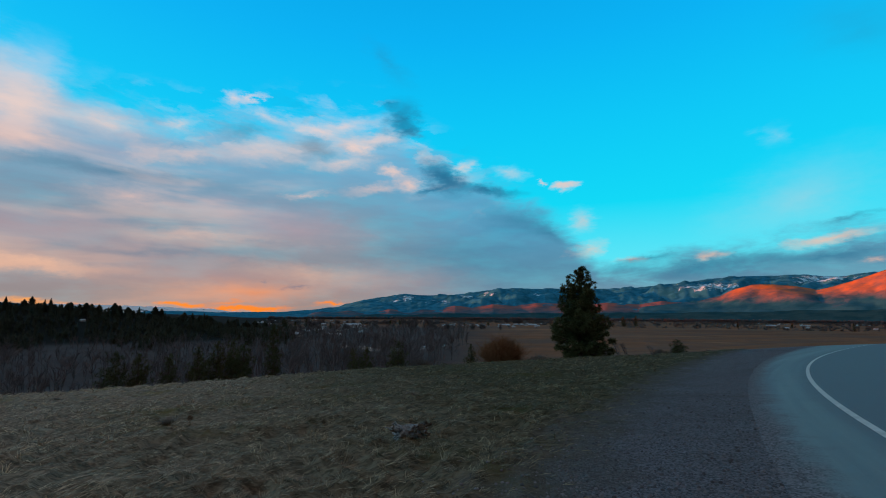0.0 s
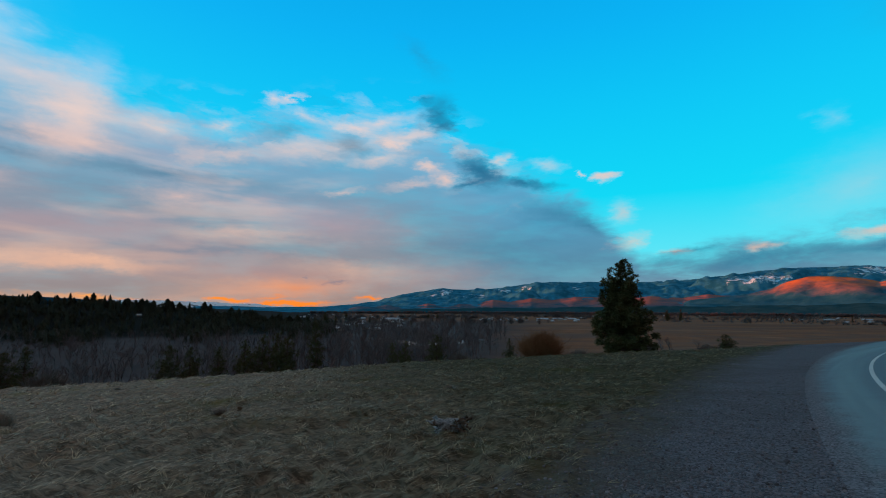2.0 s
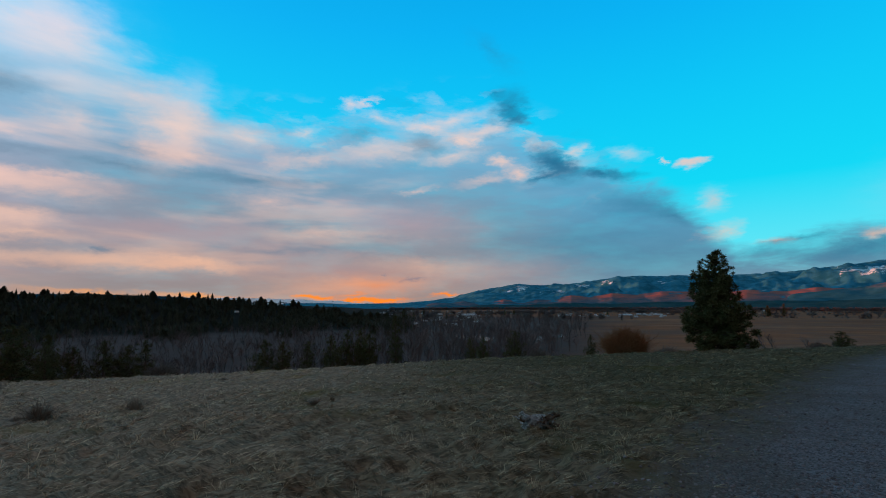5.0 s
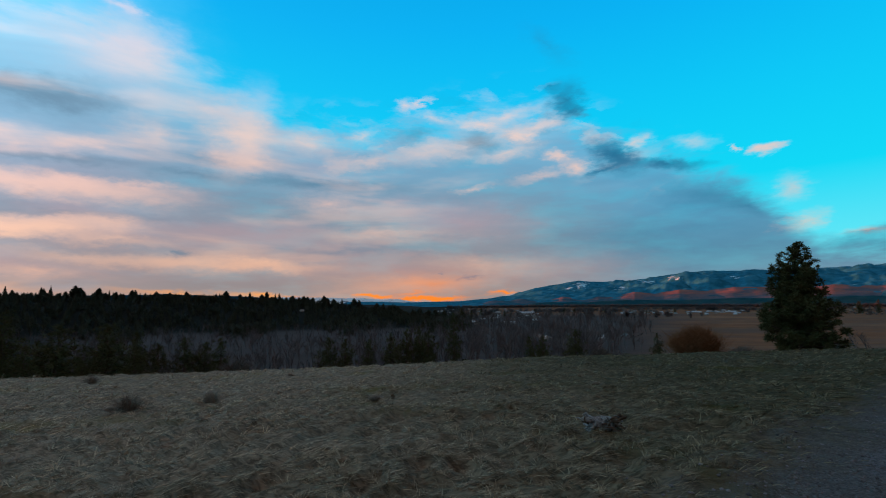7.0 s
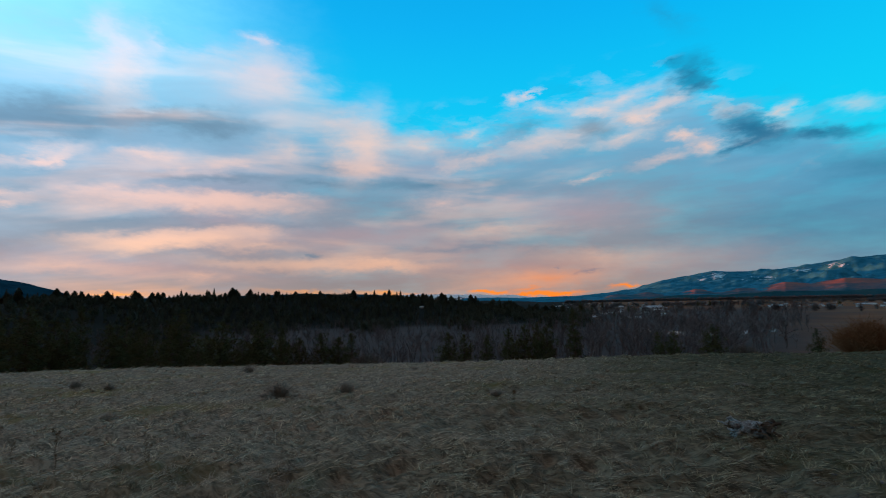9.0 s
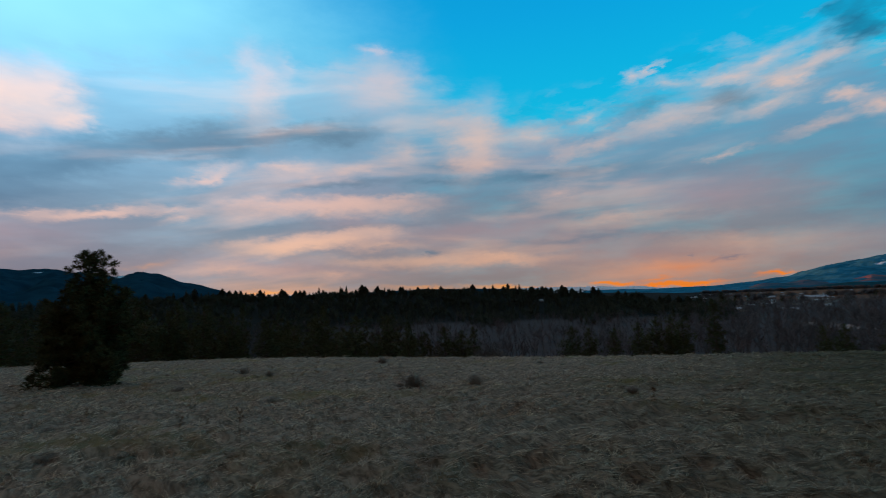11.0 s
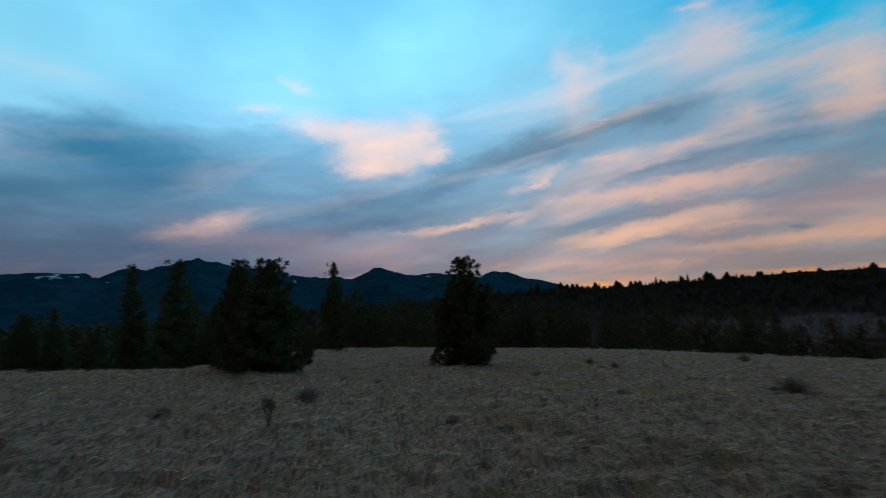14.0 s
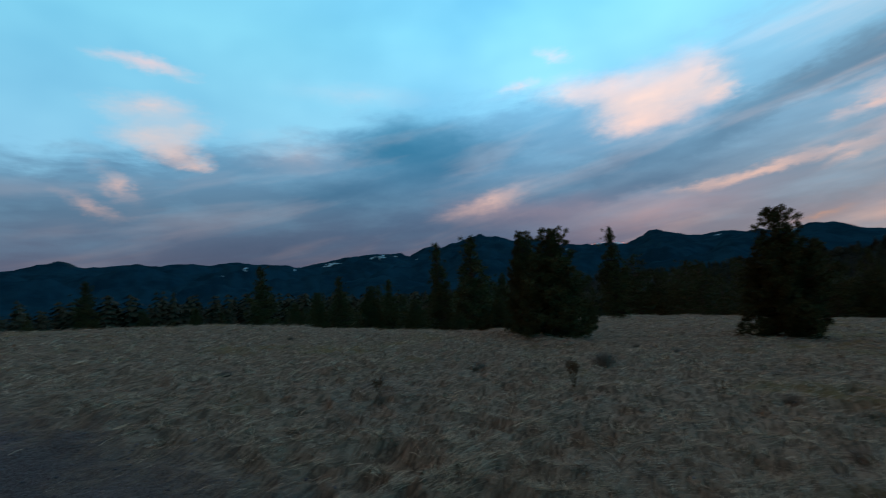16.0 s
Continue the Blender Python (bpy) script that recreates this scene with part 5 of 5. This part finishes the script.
TUFTS = [bunch(700, 31), bunch(620, 32, 0.8), bunch(560, 33, 0.7)]
for i, (az_, r, hgt, wide) in enumerate((
        (53.5, 16.3, 0.78, 0.85), (46.2, 16.8, 0.68, 0.65), (56.4, 32.4, 0.8, 0.8), (38.1, 28.8, 0.35, 1.3), (28.9, 15.3, 0.25, 1.5), (71.5, 27.6, 0.6, 0.8), (69.0, 25.0, 0.45, 0.9), (104.0, 13.1, 0.6, 0.8),
        (85.6, 6.8, 0.22, 1.0), (106.7, 9.0, 0.14, 1.6), (112.6, 9.6, 0.14, 1.6), (31.5, 12.5, 0.2, 0.8), (3.7, 17.6, 0.28, 1.6), (129.2, 8.7, 0.3, 0.9), (130.5, 14.3, 0.25, 1.2), (147.4, 21.5, 0.28, 1.2),
        (156.7, 20.8, 0.22, 1.2), (96.0, 17.0, 0.25, 1.2), (90.0, 19.0, 0.25, 1.0), (98.5, 22.0, 0.3, 1.0), (78.0, 20.0, 0.28, 1.0), (120.0, 16.0, 0.25, 1.2), (62.0, 20.0, 0.25, 1.2), (20.5, 19.0, 0.28, 1.0), (138.0, 18.0, 0.25, 1.2))):
    x, y, z = spot(az_, r)
    t = new("grass_tuft", TUFTS[i % 3])
    t.matrix_basis = pose(x, y, z - 0.03, 0, 0, i * 77) @ Matrix.Diagonal((hgt * wide, hgt * wide, hgt, 1))
    tagged(t, "dark grey-brown tuft of dead bunchgrass in the meadow", "grass tuft", "tufts in the meadow")
low = random.Random(5)
for i in range(64):
    az_, r = low.uniform(44, 164), 8 + 22 * low.random() ** 0.8
    x, y, z = spot(az_, r)
    hgt, wide = low.uniform(0.12, 0.26), low.uniform(0.9, 1.7)
    t = new("grass_tuft", TUFTS[i % 3])
    t.matrix_basis = pose(x, y, z + 0.02, 0, 0, i * 53) @ Matrix.Diagonal((hgt * wide, hgt * wide, hgt, 1))
    tagged(t, "low brown tuft of dead grass in the meadow", "grass tuft", "low tufts in the meadow")


def weed_meshes(seed, stems, head=False):
    """A dead weed one metre high: thin stems with short side shoots, and seed heads."""
    rng = np.random.RandomState(seed)
    st, hd = [], []
    for _ in range(stems):
        a, ln = rng.uniform(0, 6.283), rng.uniform(0.7, 1.0)
        s = np.linspace(0, 1, 6)
        off = np.array([np.cos(a), np.sin(a)]) * (0.17 if stems > 1 else 0.03)
        d = np.stack([off[0] * s + rng.normal(scale=0.008, size=6), off[1] * s + rng.normal(scale=0.008, size=6), ln * s], -1)
        st.append(tube(d, np.linspace(0.009, 0.004, 6), 4))
        for k in range(9):
            t = rng.uniform(0.78 if head else 0.4, 1.0)
            p = np.array([np.interp(t, s, d[:, m]) for m in range(3)])
            b_ = rng.uniform(0, 6.283)
            e = np.array([np.cos(b_) * 0.06, np.sin(b_) * 0.06, 0.09]) * rng.uniform(0.5, 1.3)
            st.append(tube([p, p + e * 0.6, p + e], [0.005, 0.004, 0.003], 3))
            for q in range(6 if head else 3):
                c = p + e + rng.normal(scale=0.03 if head else 0.014, size=3)
                w_ = 0.016
                hd.append((c + np.array([[w_, 0, 0], [-w_ / 2, w_, 0], [-w_ / 2, -w_, 0], [0, 0, w_ * 2]]), np.array([[0, 1, 2], [0, 1, 3], [1, 2, 3], [2, 0, 3]])))
    sv, sf = merged(st)
    hv, hf = merged(hd)
    return mesh_np("stem", sv, sf, M_STALK, True), mesh_np("seed_head", hv, hf, M_STALK)


WEEDS = [weed_meshes(1, 1), weed_meshes(2, 6, True), weed_meshes(3, 2), weed_meshes(4, 9, True)]
for az_, r, hgt, kind in ((73.1, 8.7, 0.72, 0), (66.1, 8.2, 0.45, 2), (108.4, 9.5, 0.6, 3), (78.5, 8.9, 0.66, 0), (66.3, 8.6, 0.40, 0), (94.6, 8.9, 0.46, 2),
                          (129.6, 8.9, 0.40, 3), (76.0, 9.6, 0.5, 0), (32.0, 13.0, 0.24, 2), (27.0, 14.0, 0.3, 3), (87.0, 13.0, 0.3, 2), (134.0, 12.0, 0.3, 0)):
    x, y, z = spot(az_, r)
    e = new("dead_weed")
    stem = child("stem", WEEDS[kind][0], e)
    tagged(child("seed_head", WEEDS[kind][1], stem), kind="stuff")
    e.matrix_basis = pose(x, y, z - 0.02, 0, 0, az_ * 5) @ Matrix.Diagonal((hgt, hgt, hgt, 1))
    tagged(e, "dry brown dead weed stalk standing in the grass", "weed", "weeds in the meadow")


def fallen_wood():
    """A short weathered piece of trunk, split and shattered at its ends, lying in the grass."""
    rng = np.random.RandomState(21)
    x, y, z = spot(3.6, 9.15)
    e = new("fallen_log")
    e.matrix_basis = pose(x, y, z + 0.03, 0, 0, 8) @ Matrix.Diagonal((0.82, 1.0, 1.2, 1))
    s = np.linspace(-0.30, 0.26, 9)
    core = np.stack([s, 0.03 * np.sin(s * 9), 0.12 + 0.015 * np.cos(s * 7)], -1)
    v_, f_ = tube(core, [0.04, 0.08, 0.11, 0.10, 0.115, 0.10, 0.12, 0.09, 0.04], 12)
    v_ = v_ + rng.normal(scale=0.02, size=v_.shape)
    child("trunk", mesh_np("log_trunk", v_, f_, M_LOG), e)
    for side, count, mat, name, label in ((-1, 14, M_LOG, "splinter", "pale grey splinter"), (1, 22, M_BARK, "root", "dark broken root")):
        for i in range(count):
            a = rng.uniform(0, 6.283)
            p = np.array([side * rng.uniform(0.20, 0.30), 0.12 * np.cos(a), 0.12 + 0.10 * np.sin(a)])
            d = np.array([side * rng.uniform(0.5, 1.0), np.cos(a) * 0.6, np.sin(a) * 0.35 - 0.15])
            d = d / np.linalg.norm(d) * rng.uniform(0.10, 0.20)
            pts = [p - d * 0.4, p + d * 0.3 + rng.normal(scale=0.012, size=3), p + d * 0.7 + rng.normal(scale=0.016, size=3), p + d]
            pts = [np.array([q[0], q[1], max(q[2], 0.015)]) for q in pts]
            child(name, mesh_np(name, *tube(pts, np.array([0.028, 0.026, 0.02, 0.009]) * rng.uniform(0.6, 1.2), 6), mat, True), e, label)
    for i in range(34):
        p = np.array([rng.uniform(-0.42, 0.40), rng.uniform(-0.24, 0.1), rng.uniform(0.02, 0.2)])
        d = np.array([rng.uniform(-1, 1), rng.uniform(-0.5, 0.3), rng.uniform(-0.1, 0.5) if p[2] < 0.1 else rng.uniform(0.0, 0.5)]) * 0.2
        child("broken_stick", mesh_np("broken_stick", *tube([p, p + d * 0.5 + [0, 0, 0.015], p + d], [0.016, 0.013, 0.006], 5), M_LOG if i % 2 else M_BARK, True), e)
    tagged(e, "weathered grey piece of log with splintered ends in dry grass", "log")


fallen_wood()


def pebbles():
    rng = np.random.RandomState(14)
    bm = bmesh.new()
    bmesh.ops.create_icosphere(bm, subdivisions=1, radius=1.0)
    v0 = np.array([q.co for q in bm.verts]) * [1, 0.8, 0.55]
    f0 = np.array([[q.index for q in f.verts] for f in bm.faces])
    bm.free()
    n = 24000
    az_ = np.where(rng.uniform(size=n) < 0.8, rng.uniform(-46, 20, n), rng.uniform(100, 168, n))
    r = np.exp(rng.uniform(np.log(3.2), np.log(30), n))
    x, y = on_polar(az_, r)
    g = gravel_at(x, y) + 0.25 * waves(x, y, 1.5, 61, 3)
    keep = (g + rng.normal(scale=0.15, size=n) > 0.42) & (x < bend(y, *PAVE) + rng.exponential(0.12, n))
    x, y, r = x[keep], y[keep], r[keep]
    size = 0.005 + rng.exponential(0.007, len(x)) * (r / 6) ** 0.5
    V_, F_ = scatter(v0 * (1 + 0.12 * rng.normal(size=v0.shape)), f0, np.stack([x, y, land(x, y) + size * 0.2], -1), np.minimum(size, 0.03), rng.uniform(0, 6.28, len(x)))
    m = foliage("gravel_stone", (0.06, 0.05, 0.05), (0.30, 0.255, 0.26))
    tagged(new("gravel", mesh_np("gravel", V_, F_, m)), "loose grey gravel along the road's shoulder", "gravel", kind="stuff")


pebbles()


# ---------------------------------------------------------------- the valley: town, river
def house_parts(w_, d_, h_, wall, roof, eaves=0.5):
    """A gabled house: walls with gables, a roof of some thickness, windows and a door."""
    a, b_ = w_ / 2, d_ / 2
    top = h_ + d_ * 0.3
    wv = [(-a, -b_, -1), (a, -b_, -1), (a, b_, -1), (-a, b_, -1), (-a, -b_, h_), (a, -b_, h_), (a, b_, h_), (-a, b_, h_), (-a, 0, top), (a, 0, top)]
    bm = bmesh.new()
    vs = [bm.verts.new(p) for p in wv]
    for f in ((0, 1, 5, 4), (2, 3, 7, 6), (3, 0, 4, 8, 7), (1, 2, 6, 9, 5)):
        bm.faces.new([vs[i] for i in f])
    walls = bpy.data.meshes.new("wall")
    bm.to_mesh(walls), bm.free()
    walls.materials.append(wall)
    bm = bmesh.new()
    for sgn in (-1, 1):
        e, drop = eaves, eaves * 0.6
        p = [(-a - e, sgn * (b_ + e), h_ - drop), (a + e, sgn * (b_ + e), h_ - drop), (a + e, 0, top + 0.05), (-a - e, 0, top + 0.05)]
        q = [bm.verts.new(c) for c in p] + [bm.verts.new((c[0], c[1], c[2] + 0.22)) for c in p]
        for f in ((0, 1, 2, 3), (4, 5, 6, 7), (0, 1, 5, 4), (1, 2, 6, 5), (3, 0, 4, 7)):
            bm.faces.new([q[i] for i in f])
    bmesh.ops.recalc_face_normals(bm, faces=bm.faces)
    roofs = bpy.data.meshes.new("roof")
    bm.to_mesh(roofs), bm.free()
    roofs.materials.append(roof)
    return walls, roofs


def box_mesh(name, sx, sy, sz, mat):
    bm = bmesh.new()
    bmesh.ops.create_cube(bm, size=1.0, matrix=Matrix.Diagonal((sx, sy, sz, 1)))
    me = bpy.data.meshes.new(name)
    bm.to_mesh(me), bm.free()
    me.materials.append(mat)
    return me


def town():
    rng = np.random.RandomState(88)
    white = plain_mat("pale_siding", (0.26, 0.26, 0.26), (0.5, 0.49, 0.47), 0.8)
    tan = plain_mat("tan_siding", (0.30, 0.25, 0.20), (0.42, 0.36, 0.29), 0.8)
    metal = plain_mat("metal_roof", (0.30, 0.33, 0.35), (0.48, 0.51, 0.54), 0.6, 0.5, 0, 0.4)
    shingle = plain_mat("shingle_roof", (0.10, 0.09, 0.09), (0.20, 0.18, 0.17), 1.5)
    dark = plain_mat("window_glass", (0.02, 0.025, 0.03), (0.05, 0.06, 0.07), 2.0, 0.15, 0, 0.5)
    pane = box_mesh("window", 1.6, 0.12, 1.2, dark)
    first = []
    for wall, roof, w_, d_, h_, label in ((white, metal, 13, 9, 4.0, "pale house with a light metal roof in the far town"), (tan, shingle, 12, 9, 4.5, "tan house with a dark shingle roof in the far town"),
                                          (white, shingle, 11, 8, 5.0, "white house with a grey roof in the far town"), (white, metal, 34, 16, 4.5, "long white metal shed on the valley floor")):
        e = new("house" if w_ < 40 else "barn")
        a, b_ = house_parts(w_, d_, h_, wall, roof)
        child("wall", a, e), child("roof", b_, e)
        for q in (-0.3, 0.3):
            for sgn in (-1, 1):
                c = child("window", pane, e)
                c.location = (q * w_, sgn * (d_ / 2 + 0.02), h_ * 0.5)
        first.append(tagged(e, label, "house" if w_ < 40 else "barn", "houses of the far town" if w_ < 40 else "barns in the valley"))
    spots = []
    for az0, az1, r0, r1, count in ((8, 17, 480, 1150, 52), (5, 21, 1000, 1700, 34), (-12, 1, 850, 1200, 44), (-43, -30, 1000, 1700, 30), (-30, -16, 1500, 1900, 8)):
        for _ in range(count):
            spots.append((rng.uniform(az0, az1), rng.uniform(r0, r1), rng.choice([0, 0, 1, 2])))
    spots += [(10.65, 850, 3), (-0.75, 940, 3), (-7.4, 1010, 3), (-8.9, 1060, 3), (-10.6, 1040, 3), (-34.3, 1300, 3), (-37.0, 1350, 3)]
    seen = set()
    for az_, r, k in spots:
        x, y, z = spot(az_, r)
        m = pose(x, y, z, 0, 0, rng.uniform(-35, 35) + az_) @ Matrix.Diagonal(((0.95, 0.8, 0.6, 1) if az_ == 10.65 else (0.55, 0.6, 0.5, 1)) if k == 3 else (0.66, 0.66, 0.6, 1))
        if k in seen:
            copy_thing(first[k], m)
        else:
            first[k].matrix_basis = m
            seen.add(k)
    # two small sheds among the trees behind the meadow, and one on the wooded hill
    for az_, r, top_ in ((99.2, 74, -3.85), (121.5, 62, -2.3), (36.8, 574, -1.15)):
        x, y, z = spot(az_, r)
        h_ = EYE + r * math.tan(radians(top_)) - z - 1.2
        e = new("shed")
        big = r > 500
        a, b_ = house_parts(4.0 if big else 2.6, 3.2 if big else 2.2, max(h_, 1.0), white if big else tan, metal, 0.2)
        child("wall", a, e), child("roof", b_, e)
        e.matrix_basis = pose(x, y, z, 0, 0, az_ + 20)
        tagged(e, "small shed with a pale metal roof half hidden by trees", "shed", "sheds among the trees")


town()


def river():
    m, n, b = material("river_water")
    b.inputs["Base Color"].default_value = (0.03, 0.04, 0.045, 1)
    b.inputs["Roughness"].default_value = 0.12
    b.inputs["Specular IOR Level"].default_value = 0.6
    bump(n, b, n.noise(place(n), 0.6, 4), 0.15, 0.1)
    az_ = np.linspace(-0.5, 12, 40)
    r = np.interp(az_, [-10, -4, 1, 4, 7, 12], [470, 390, 335, 305, 300, 340])
    k = np.ones(9) / 9
    r = np.convolve(np.pad(r, 4, mode="edge"), k, mode="valid")
    wide = 13 + 3.0 * np.sin(az_ * 0.9)
    t = np.linspace(-1, 1, 5)
    A, T = np.meshgrid(az_, t, indexing="ij")
    Rr = r[:, None] + wide[:, None] * T
    x, y = on_polar(A, Rr)
    z = np.broadcast_to(land(x, y, False).max(axis=1, keepdims=True) + 0.12, x.shape)
    n_, m_ = x.shape
    i, j = np.meshgrid(np.arange(n_ - 1), np.arange(m_ - 1), indexing="ij")
    q = np.stack([i * m_ + j, i * m_ + j + 1, (i + 1) * m_ + j + 1, (i + 1) * m_ + j], -1).reshape(-1, 4)
    tagged(new("river", mesh_np("river", np.stack([x, y, z], -1).reshape(-1, 3), q[:, ::-1], m, True)), "pale river winding between leafless trees", "river", kind="structure")


river()
